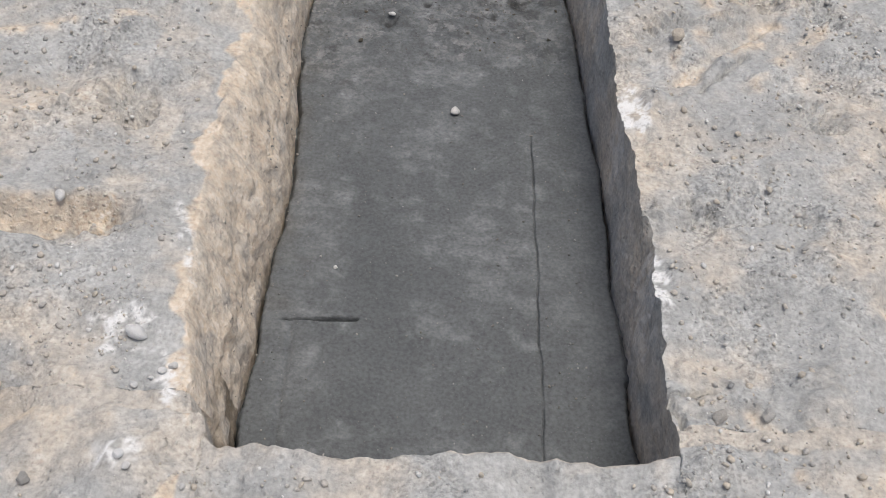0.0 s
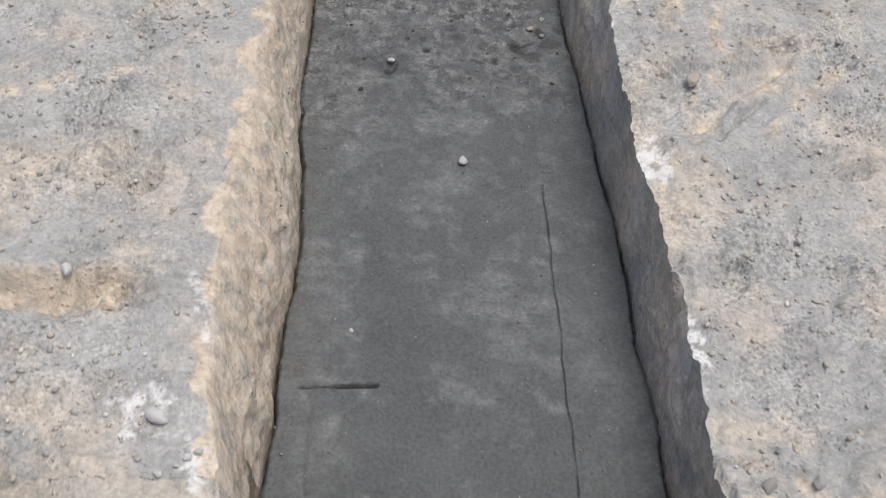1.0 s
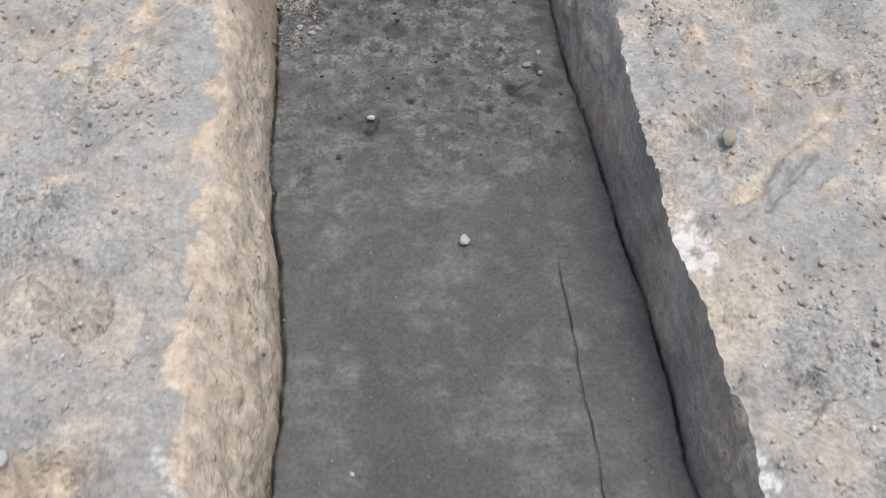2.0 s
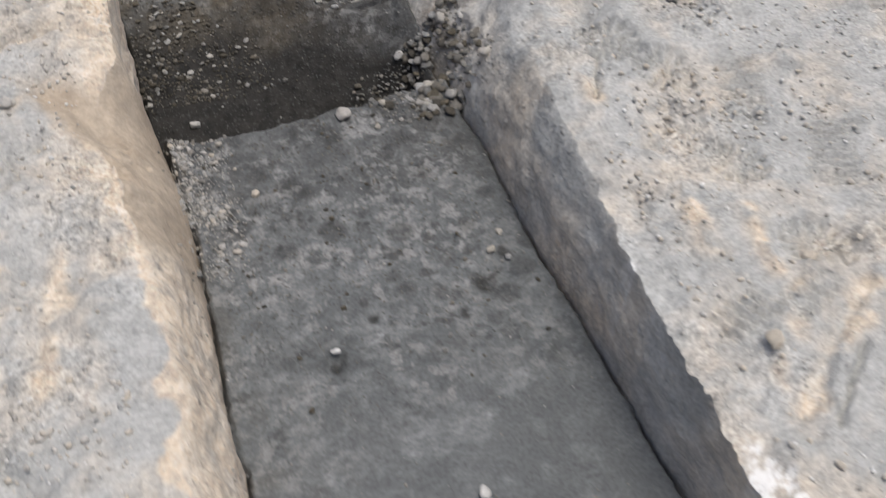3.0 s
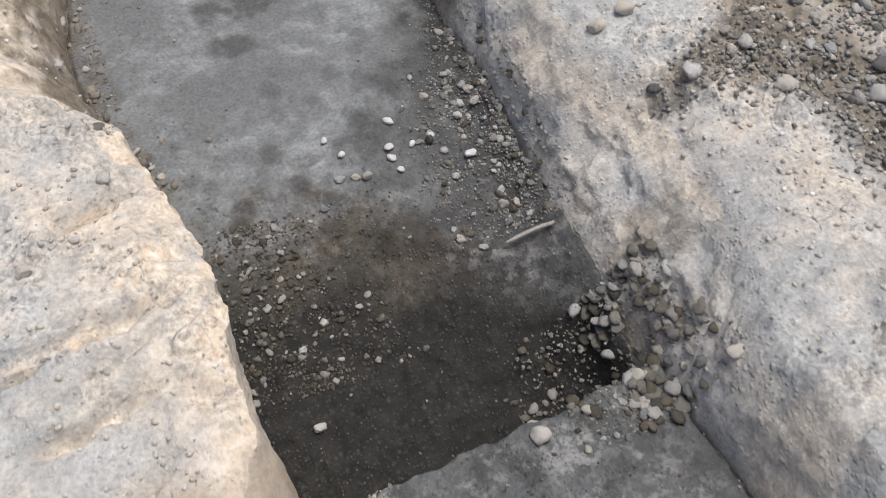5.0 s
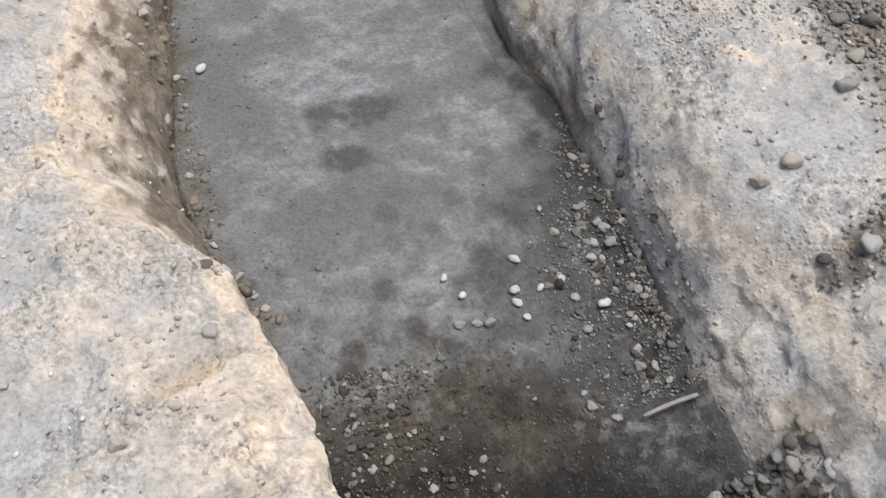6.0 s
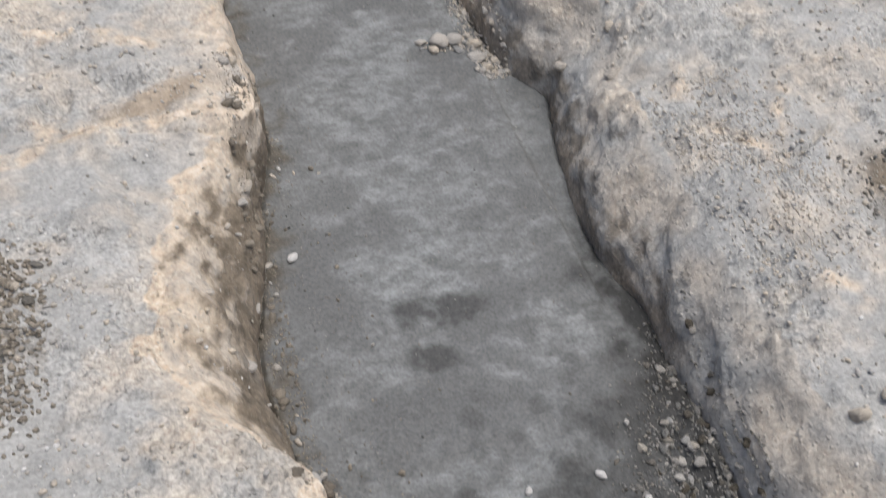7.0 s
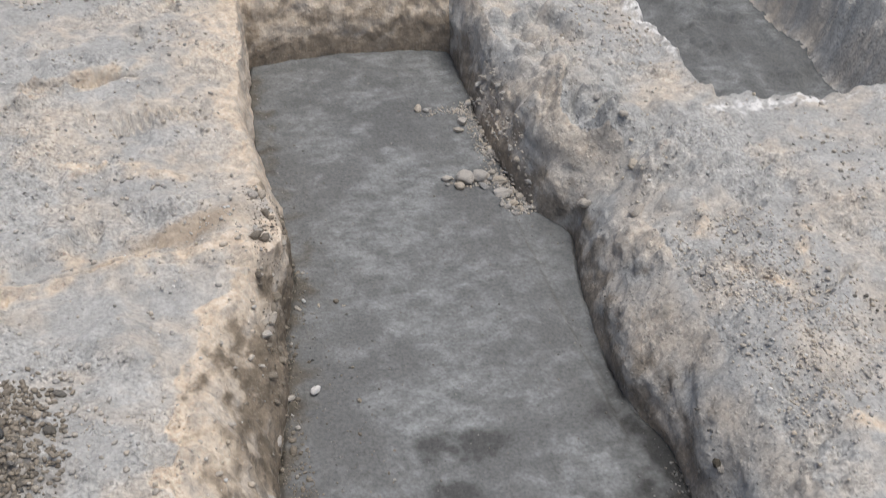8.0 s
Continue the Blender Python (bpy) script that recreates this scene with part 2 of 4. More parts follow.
def bed(x, y):
    """Height of the trench floor, with the pit across it."""
    z = -DEPTH + .004 * fbm(x, y, .35, 2, 81) + .0006 * fbm(x, y, .03, 2, 83)
    clump = step(1.95, 2.15, y + .06 * fbm(x, y, .2, 2, 85)) * (1 - step(3.5, 4.1, y + .35 * x))
    z = z + clump * (.0035 * fbm(x, y, .05, 3, 87, .5) + .004 * np.clip(fbm(x, y, .07, 2, 89), 0, 1) + .006 * domes(x, y, .035, 90, .25) + .005 * domes(x, y, .02, 88, .25))
    z = z + .0018 * domes(x, y, .03, 92, .25)
    lip = 2.828 + .010 * np.cos(x * 8) + .014 * fbm(x, y * 0, .10, 3, 91) + .06 * step(-.32, -.40, x)
    lip = lip + .03 * step(.05, .2, x)
    up = 3.36 - .22 * step(-.15, .25, x)
    down = step(lip, lip + .045, y)
    slope = np.clip((up - y) / (up - lip - .07), 0, 1) ** .85
    z = z - .21 * down * slope * (1 - .75 * step(.18, .32, x + .03 * fbm(x, y, .1, 2, 93)))
    z = z - .02 * (1 - step(3.3, 3.6, y)) * step(3.0, 3.3, y)
    z = z + .035 * step(.20, .31, x + .03 * fbm(x, y, .09, 3, 95)) * step(2.75, 2.95, y) * (1 - step(3.55, 3.8, y))
    z = z + .03 * step(-.27, -.34, x + .03 * fbm(x, y, .08, 3, 97)) * step(2.35, 2.55, y) * (1 - step(2.85, 2.93, y))
    # scored lines and trowel marks
    z = z - .010 * np.exp(-((x - .202 - .006 * fbm(y, y * 0, .15, 3, 99)) / .0017) ** 2) * (.7 + .6 * gnoise(y * 14, y * 0, 104)) * step(.9, 1.0, y) * (1 - step(1.80, 1.86, y))
    z = z - .055 * np.exp(-((y - 1.272 - .06 * (x + .2)) / .003) ** 2) * step(-.235, -.205, x) * (1 - step(-.150, -.144, x))
    z = z - .010 * np.exp(-((y - 1.272 - .06 * (x + .2)) / .002) ** 2) * step(-.30, -.28, x) * (1 - step(-.150, -.144, x))
    z = z - .006 * np.exp(-((x + .27 + .004 * fbm(y, y * 0, .2, 2, 101)) / .005) ** 2) * step(.9, 1.0, y) * (1 - step(1.22, 1.3, y))
    z = z + .003 * np.exp(-(along(x, y, -.292, 4.67, -.167, 4.297)[1] / .004) ** 2) * step(4.2, 4.3, y) * (1 - step(4.65, 4.7, y))
    z = z - .012 * step(.205, .217, x + .02 * (y - 4.4)) * step(3.85, 4.0, y) * (1 - step(4.85, 4.95, y))
    for ax, ay, bx, by in ((-.02, 1.50, .12, 1.10), (-.05, 1.49, -.18, 1.34), (.06, 1.62, .20, 1.78), (-.25, 1.72, -.10, 1.80)):
        s, q = along(x, y, ax, ay, bx, by)
        z = z + .0035 * np.exp(-((q + .025 * fbm(x, y, .08, 3, 106)) / .004) ** 2) * step(0, .1, s) * (1 - step(.9, 1, s)) * np.clip(.6 + fbm(x, y, .05, 2, 107), 0, 1)
    wave = 1.80 + .035 * np.abs(np.sin((x + .13) * 9.5))
    z = z + .004 * np.clip(.5 + fbm(x, y, .08, 2, 105), 0, 1) * np.exp(-((y - wave) / .005) ** 2) * step(-.34, -.26, x) * (1 - step(.22, .27, x))
    for cx, cy, r, d in ((-.135, 2.20, .022, .018), (.195, 2.30, .035, .014), (.12, 2.245, .014, .010), (-.05, 2.28, .016, .007), (-.02, 2.06, .012, .007),
                         (.03, 2.01, .010, .007), (-.12, 3.52, .035, .008), (-.13, 3.42, .04, .008), (-.11, 3.99, .06, .005), (-.17, 3.875, .05, .004), (-.19, 3.498, .03, .01), (-.28, 3.466, .02, .008), (-.218, 3.423, .04, .01)):
        z = z - d * blob(x + .01 * fbm(x, y, .03, 2, 103), y, cx, cy, r)
    return z


# ---- the grid that the ground, the walls and the floor share ----
def spread(a, b, first, last):
    """Shares 0..1 of a run whose steps grow evenly from first to last (metres)."""
    n = max(3, int(2 * abs(b - a) / (first + last)))
    w = np.linspace(first, last, n)
    return np.r_[0, np.cumsum(w)] / w.sum()


def packed(n, places):
    """n shares 0..1 that crowd at the places given: (share, half width, how much)."""
    t = np.linspace(0, 1, 6001)
    d = 1 + sum(k * np.exp(-((t - c) / w) ** 2) for c, w, k in places)
    total_ = np.r_[0, np.cumsum((d[1:] + d[:-1]) / 2)]
    return np.interp(np.arange(n) / n * total_[-1], total_, t)


WALL_N, FLOOR_N = 40, 190
out_l, out_r = spread(-.43, -1.6, .0045, .011)[::-1], spread(.38, 2.2, .0045, .013)
col_zone = np.r_[np.zeros(len(out_l) - 1), np.ones(WALL_N), np.full(FLOOR_N, 2), np.full(WALL_N, 3), np.full(len(out_r), 4)].astype(int)
col_s = np.r_[1 - out_l[:-1], np.arange(WALL_N) / WALL_N, packed(FLOOR_N, ((0, .03, 2.5), (.775, .025, 3.5), (1, .03, 2.5))), np.arange(WALL_N) / WALL_N, out_r]
ROWS_N = 1000
near_run, far_run = spread(.84, -.6, .006, .03)[::-1], spread(5.6, 7.2, .008, .02)
row_zone = np.r_[np.zeros(len(near_run) - 1), np.ones(WALL_N), np.full(ROWS_N, 2), np.full(WALL_N, 3), np.full(len(far_run), 4)].astype(int)
row_s = np.r_[1 - near_run[:-1], np.arange(WALL_N) / WALL_N, packed(ROWS_N, ((.086, .004, 3),)), np.arange(WALL_N) / WALL_N, far_run]

CZ, RZ = np.meshgrid(col_zone, row_zone)
CS, RS = np.meshgrid(np.clip(col_s, 0, 1), np.clip(row_s, 0, 1))
X0 = np.choose(CZ, [-.40 - 1.2 * (1 - CS), -.40 + .05 * CS, -.35 + .67 * CS, .32 + .05 * CS, .37 + 1.83 * CS])
y_near, y_far = near_top(X0), far_foot(X0)
NEAR_W, FAR_W = .035, .075
lean = 1 - (1 - RS) ** 1.6
YY = np.choose(RZ, [y_near - 1.44 * (1 - RS), y_near + NEAR_W * lean, (y_near + NEAR_W) * (1 - RS) + y_far * RS,
                    y_far + FAR_W * RS ** 1.6, y_far + FAR_W + (7.2 - y_far - FAR_W) * RS])
rag = .010 * fbm(YY, YY * 0, .17, 2, 111)
chip = .007 * fbm(YY, YY * 0, .05, 3, 113, .6)
rag2 = .009 * fbm(YY, YY * 0, .18, 2, 115)
chip2 = .006 * fbm(YY, YY * 0, .05, 3, 117, .6)
xlt, xlf = line_of(LEFT_TOP, YY) + rag * 1.3, line_of(LEFT_FOOT, YY) + rag * .55 + .003 * fbm(YY, YY * 0, .02, 2, 119)
xrf, xrt = line_of(RIGHT_FOOT, YY) + rag2 * .5 + .003 * fbm(YY, YY * 0, .02, 2, 121), line_of(RIGHT_TOP, YY) + rag2 * 1.2
SLUMP = step(2.72, 2.92, YY) * (1 - step(3.25, 3.45, YY))
brow = 1 - (1 - CS) ** 1.5
near_l, near_r = np.where(CZ == 1, np.clip(1 - CS * 5, 0, 1), CZ == 0), np.where(CZ == 3, np.clip(CS * 5 - 4, 0, 1), CZ == 4)
XX = np.choose(CZ, [-1.6 + (xlt + 1.6) * CS, xlt + (xlf - xlt) * brow, xlf + (xrf - xlf) * CS, xrf + (xrt - xrf) * CS ** (1.5 - .5 * SLUMP), xrt + (2.2 - xrt) * CS])
XX = XX + chip * near_l * (RZ == 2) * np.where(CZ == 0, CS ** 8, 1) + chip2 * near_r * (RZ == 2) * np.where(CZ == 4, (1 - CS) ** 8, 1)
# how far each point is out of the floor: 0 floor, 1 ground
hc = np.choose(CZ, [1 + 0 * CS, 1 - CS ** 1.35, 0 * CS, (1 - (1 - CS) ** 1.35) * (1 - SLUMP) + SLUMP * (CS + .35 * CS * (1 - CS)), 1 + 0 * CS])
hr = np.choose(RZ, [1 + 0 * RS, 1 - RS ** 1.35, 0 * RS, 1 - (1 - RS) ** 1.35, 1 + 0 * RS])
H = np.maximum(hc, hr)
ROUGH = roughness_of(XX, YY)
zb, zf = bank(XX, YY, ROUGH), bed(XX, YY)
# worn shoulders: the ground sinks a little towards the brink
sink_l = .012 + .030 * step(2.5, 2.8, YY) * (1 - step(3.5, 3.8, YY)) + .02 * step(3.6, 3.9, YY) * (1 - step(4.4, 4.6, YY))
sink_r = .006 + .035 * step(2.3, 2.9, YY) + .035 * SLUMP + .02 * step(3.6, 4.0, YY) * (1 - step(4.6, 4.75, YY)) - .03 * step(4.7, 4.85, YY)
zb = zb - sink_l * np.exp(-np.clip(xlt - XX, 0, 9) / .07) * (XX < 0) * (RZ >= 1) - sink_r * np.exp(-np.clip(XX - xrt, 0, 9) / .09) * (XX > 0) * (RZ >= 1)
# a narrow gap where the floor meets the foot of the walls
foot = np.minimum(XX - xlf, xrf - XX)
zf = zf - (.034 + .02 * (XX < 0)) * np.exp(-(np.clip(foot, 0, 1) / .006) ** 2) * (.2 + np.clip(.5 + 1.1 * fbm(YY, XX, .16, 3, 131), 0, 1)) * (1 - .7 * step(3.5, 3.8, YY))
side = H * (1 - H) * 4
ZZ = zb * H + zf * (1 - H)
is_wall = (H > .001) & (H < .999)
# crumbled relief on the walls
AA = np.where(RZ == 3, XX + 3, YY)
run = step(2.30, 2.42, YY) * (1 - step(2.82, 2.95, YY)) * (CZ == 1)
ZA = ZZ * 1.2 + .3 * XX
lump = side * np.where(CZ <= 1, .010, .007) * fbm(AA, ZA, .11, 4, 141, .55)
WA, WZ = AA + .02 * fbm(AA, ZA, .06, 2, 148), ZA + .02 * fbm(AA + 9, ZA, .06, 2, 148)
flaky = np.clip(1 - np.abs(fbm(WA, WZ * .7, .07, 3, 143, .6)) / .5, 0, 1)
lump = lump + side * np.where(CZ == 3, .5, np.where(RZ == 3, .6, 1)) * (.004 * flaky + .0025 * domes(WA, WZ, .022, 144, .3) - .007 * domes(WA, WZ, .035, 145, .08) + .0012 * fbm(AA, ZA, .02, 2, 150))
lump = lump + side * SLUMP * (CZ == 3) * .010 * fbm(AA, ZA, .05, 3, 146)
lump = lump * (1 - .75 * run)
slow = np.where((YY > 3.6) & (CZ >= 3), 1.4, 1.0)
lump = lump + side * (CZ == 3) * (YY > 3.5) * .012 * fbm(AA, ZA, .22, 2, 152)
XX = XX + np.where((CZ == 1) & (RZ == 2), lump, 0) - np.where((CZ == 3) & (RZ == 2), lump * slow, 0)
YY = YY - np.where((RZ == 3) & (CZ >= 1) & (CZ <= 3), lump * 1.2, 0)
# neighbouring trench
t2 = second_trench(XX, YY)
drop2 = .27 * step(-.02, .07, t2)
XX = XX + np.where((CZ == 4) & (t2 > -.02) & (t2 < .06), .006 * fbm(YY, drop2 * 1.2, .09, 3, 149), 0)
ZZ = ZZ - np.where(CZ == 4, drop2, 0) + np.where((CZ == 4) & (t2 > -.1), .012 * fbm(XX, YY, .07, 3, 147) * step(-.1, 0, t2) * (1 - step(.02, .04, t2)), 0)

# ---- soil kinds and some painted shade, as amounts over the grid ----
SX, SY = XX + np.where(CZ <= 2, -.9, .9) * ZZ, YY + np.where(RZ == 3, .9, .3) * ZZ
NOISE_A, NOISE_B = fbm(SX, SY, .22, 4, 151), fbm(SX, SY, .07, 4, 153)
tan = np.clip(.10 + .8 * fbm(XX + .03 * NOISE_B, YY, .24, 5, 155, .62), 0, 1) * .62
left_wall = (CZ == 1) & (RZ == 2)
right_wall = (CZ == 3) & (RZ == 2)
scallop = .012 + .042 * fbm(YY, YY * 0, .11, 3, 159)
spill = (CZ == 0) * np.clip(.8 + (XX - xlt + scallop + .012 * NOISE_B) / .008, 0, 1)
tan = np.where(left_wall, .85 + .35 * NOISE_B, np.maximum(tan, spill))
tan = np.where((CZ == 0) & (YY > 2.3), np.clip(tan + .52 * step(2.2, 2.7, YY) * (1 + NOISE_A) * step(-.68, -.42, XX + .06 * NOISE_B), 0, 1), tan)
tan = np.where((RZ == 3) & (CZ <= 2) & (CZ >= 1), .9 + .3 * NOISE_B, tan)
tan = np.where(right_wall | ((RZ == 3) & (CZ == 3)), np.clip(.25 + .5 * NOISE_A, 0, .6), tan)
tan = np.where(RZ == 1, .4, tan)
for ax, ay, bx, by, w, h in RIDGES + [g for g in GOUGES if g[5] > .012]:
    s_, q_ = along(XX, YY, ax, ay, bx, by)
    tan = np.where(np.isin(CZ, (0, 4)), np.maximum(tan, np.clip((.40 + 1.1 * NOISE_B + .7 * NOISE_A) * np.exp(-((q_ + .012 * NOISE_B) / (w * 1.5)) ** 2) * step(-.1, .15, s_) * (1 - step(.8, 1.1, s_)), 0, .9)), tan)
s_, q_ = along(XX, YY, -1.05, 1.235, -.53, 1.282)
tan = np.maximum(tan, .85 * (CZ == 0) * np.clip(1.6 * np.exp(-((q_ - .03 + .01 * NOISE_B) / .028) ** 2) - .3, 0, 1) * (1 - step(.85, 1.05, s_)))
white = .0 * XX
for cx, cy, r, ry, turn in ((.372, 1.64, .026, .065, 0), (.374, 1.20, .018, .075, 0), (.352, 1.60, .02, .02, 0), (-.43, 1.22, .016, .10, 18), (-.50, 1.03, .07, .06, 0), (-.42, .95, .03, .06, 0),
                            (-.46, .80, .04, .04, 0), (.80, 5.0, .05, .25, 0), (.86, 4.72, .2, .03, 0), (.335, 2.075, .02, .022, 0), (.72, 5.2, .06, .2, 0)):
    white = np.maximum(white, (2.1 if .3 < cx < .4 and cy < 1.7 else .8) * blob(XX, YY, cx, cy, r, ry, turn) * (1.0 + 1.0 * NOISE_B + 1.5 * fbm(XX, YY, .03, 4, 157, .7)))
white = np.clip(white * 1.6 - .6, 0, .9) * H
white = white * np.where(right_wall, .5, 1)
damp_shade = np.clip(step(.6, .95, 1 - H) * .25 * (.8 + NOISE_B), 0, 1) * is_wall
damp_shade = np.maximum(damp_shade, left_wall * step(3.5, 3.7, YY) * (1 - step(4.55, 4.7, YY)) * np.clip(step(.05, .5, 1 - H + .4 * NOISE_B) * (1.1 + .5 * NOISE_A), 0, 1))
damp_shade = np.where(right_wall, np.maximum(damp_shade, step(3.6, 3.9, YY) * step(.35, .9, 1 - H + .5 * NOISE_B) * .8), damp_shade)
damp_shade = np.maximum(damp_shade, right_wall * .65 * np.clip((1.6 * np.maximum(blob(XX, YY, .36, 3.06, .07, .07), blob(XX, YY, .31, 2.95, .05, .08)) * (1 + NOISE_B) - .3), 0, 1))
damp_shade = np.where((RZ == 3), np.maximum(damp_shade, step(.3, .8, 1 - H + .5 * NOISE_B) * .7), damp_shade)
damp_shade = np.where((CZ == 1) & (RZ <= 2) & (YY < 1.05), np.maximum(damp_shade, step(.35, .8, 1 - H + .3 * NOISE_B)), damp_shade)
silt = .9 * H * np.clip(1.8 * blob(XX + .02 * NOISE_B, YY, -.58, 4.47, .13, .04, 18) - .3, 0, 1)
silt = np.maximum(silt, np.clip(2.2 * blob(XX + .02 * NOISE_B, YY, -.46, 2.72, .062, .16, 38) - .5, 0, 1) * (CZ <= 1))
silt = np.maximum(silt, .9 * run * is_wall)
# shade inside the left bank's hollow, put into the colour
damp_shade = np.maximum(damp_shade, H * (CZ == 0) * np.clip(blob(XX, YY, -.73, .90, .09, .07), 0, 1) * .6)
rim = .66 + .03 * step(3.5, 3.9, YY) - .25 * np.exp(-((YY - 3.25) / .07) ** 2)
heap = np.clip((XX - rim) / .07 + .6 * NOISE_A, 0, 1) * step(2.62, 2.72, YY + .04 * NOISE_B) * (1 - step(3.95, 4.1, YY + .05 * NOISE_A))
heap = heap * (1 - step(1.0, 1.3, XX + .2 * NOISE_A)) * np.clip(.75 + 1.3 * fbm(XX, YY, .2, 3, 171), .1, 1)
heap = np.maximum(heap, np.clip(1.4 * blob(XX, YY, -.97, 3.86, .14, .14) + .5 * NOISE_B - .3, 0, 1))
# under the heaps: brown earth, with shade of the gaps between stones painted in
damp_shade = np.maximum(damp_shade, .95 * heap * np.isin(CZ, (0, 4)))
# floor: pale dry crust, brown silt, gravel mud
WARP = fbm(XX, YY, .12, 2, 167)
crust = np.clip(.25 + 1.1 * fbm(XX + .05 * WARP, YY + .05 * NOISE_A, .24, 4, 165, .6) + .55 * fbm(XX, YY + .03 * WARP, .06, 3, 161, .6) + .35 * np.clip(1 - np.abs(fbm(XX + .06 * WARP, YY, .20, 2, 163)) / .10, 0, 1) + .25 * step(2.9, 4.2, YY), 0, 1) * (CZ == 2)
flake = step(1.72, 1.95, YY + .1 * NOISE_A) * (1 - step(2.7, 2.95, YY)) * (CZ == 2)
crust = np.maximum(crust * (1 - .5 * flake), flake * np.clip(.15 + 1.5 * fbm(XX, YY, .085, 4, 173, .65), 0, 1))
crust = crust * (.9 + .1 * step(1.7, 2.0, YY)) * (1 - .5 * step(.18, .30, XX)) * (1 - .4 * step(-.22, -.32, XX))
crust = crust * (1 - .85 * np.clip(1.7 * blob(XX + .02 * NOISE_B, YY, -.11, 3.99, .08, .04) - .3, 0, 1)) * (1 - .8 * np.clip(1.7 * blob(XX + .02 * NOISE_B, YY, -.17, 3.875, .06, .035) - .3, 0, 1))
crust = np.maximum(crust, (CZ == 2) * np.clip(1.5 * np.maximum(blob(XX, YY, .0, 4.13, .15, .07, -20), .75 * blob(XX, YY, .02, 4.4, .13, .22)) * (1 + 1.3 * NOISE_B) - .25, 0, 1))
crust = np.maximum(crust, (CZ == 2) * np.clip(1.6 * blob(XX, YY, .155, 3.03, .09, .03, 45) * (1 + NOISE_B) - .3, 0, 1))
mud = step(2.82, 2.95, YY) * (1 - step(3.30, 3.45, YY - .1 * XX + .12 * NOISE_A + .05 * NOISE_B))
mud = np.maximum(mud, .8 * step(.13, .26, XX + .05 * NOISE_A) * step(2.6, 2.9, YY) * (1 - step(3.65, 3.95, YY)))
mud = np.maximum(mud, .55 * step(2.45, 2.75, YY + .3 * np.clip(-XX - .1, 0, 1) + .06 * NOISE_A) * (1 - step(3.3, 3.4, YY)))
mud = np.maximum(mud, .8 * step(-.06, .16, XX + .05 * NOISE_B) * step(2.42, 2.72, YY + .06 * NOISE_A) * (1 - step(2.9, 3.0, YY)))
# near-black with depth: wet soil, plus the pit's own shade put into the colour
wet_shade = np.clip((-DEPTH - .03 - ZZ + .03 * NOISE_A) / .06, 0, 1) * (CZ == 2) * step(2.8, 2.9, YY) * (1 - step(3.4, 3.5, YY))
wet_shade = np.maximum(wet_shade, .6 * step(-.08, .14, XX + .05 - .73 * (YY - 3.48) + .12 * NOISE_A + .10 * NOISE_B) * step(3.16, 3.30, YY) * (1 - step(3.8, 4.1, YY)) * (.75 + .25 * step(-.35, .25, NOISE_B)) * (CZ == 2) * (1 - .9 * np.clip(1.6 * blob(XX, YY, .05, 3.37, .10, .05) - .3, 0, 1)))
wet_shade = np.maximum(wet_shade, .62 * (CZ == 2) * np.clip(2.4 * np.maximum(blob(XX + .03 * NOISE_B, YY, -.10, 3.99, .085, .04), blob(XX + .03 * NOISE_B, YY, -.16, 3.875, .06, .035)) * (1 + .8 * NOISE_B + .6 * fbm(XX, YY, .03, 3, 177)) - .5, 0, .8))
wet_shade = np.maximum(wet_shade, .8 * (CZ == 2) * np.clip(1.5 * blob(XX + .03 * NOISE_A, YY, .30, 3.90, .12, .28) * (1 + .8 * NOISE_B) - .2, 0, 1))
# small hollows in the floor, coloured darker
for cx, cy, r in ((.195, 2.30, .032), (-.130, 2.195, .018), (.12, 2.245, .014), (.235, 2.36, .02), (-.05, 2.28, .012)):
    wet_shade = np.maximum(wet_shade, .8 * (CZ == 2) * np.clip(2 * blob(XX + .04 * NOISE_B * r / .03, YY, cx, cy, r) - .6, 0, 1))
wet_shade = np.maximum(wet_shade, .45 * (CZ == 2) * np.clip(domes(XX, YY, .05, 175, .4) * 2 - .5, 0, 1) * step(2.0, 2.3, YY) * (1 - step(3.5, 4.0, YY)))
dry = step(3.2, 3.5, YY + .15 * NOISE_A) * (CZ == 2) * (1 - .45 * step(.17, .30, XX + .03 * NOISE_A)) * (1 - .3 * step(4.9, 5.3, YY))
brown = step(2.95, 3.15, YY) * (1 - step(3.28, 3.44, YY + .10 * NOISE_A + .06 * NOISE_B)) * (1 - step(-.05, .22, XX + .06 * NOISE_A)) * .7
brown = np.maximum(brown, .7 * np.clip(1 - (XX - xlf) / .05 + NOISE_B, 0, 1) * step(1.2, 1.35, YY) * (.3 + .7 * step(3.3, 3.6, YY)) * (CZ == 2))
calm = step(-1.6, -1.3, XX) * (1 - step(1.8, 2.15, XX)) * step(-.6, -.2, YY) * (1 - step(6.8, 7.15, YY))
AMOUNTS = {"tan": tan * calm, "white": white, "damp_shade": damp_shade, "crust": crust, "mud": mud * (CZ == 2), "brown": brown * (CZ == 2), "wet_shade": wet_shade, "dry": dry, "silt": silt, "rough": np.clip(np.where(is_wall & (CZ <= 2), .35, np.where(is_wall, .45, .35 + ROUGH)) * (1 - silt), 0, 1), "mottle": (CZ == 2) * step(1.9, 2.2, YY + .12 * NOISE_A) * (1 - .85 * step(3.25, 3.6, YY + .1 * NOISE_A)) * (1 - .6 * step(.15, .28, XX))}
bed2 = (CZ == 4) & (t2 > .075)
AMOUNTS["crust"] = np.where(bed2, np.clip(.45 + 1.2 * fbm(XX * 2.2, YY * .8, .3, 4, 179, .6), 0, 1), crust)
AMOUNTS["dry"] = np.where(bed2, .55, dry)


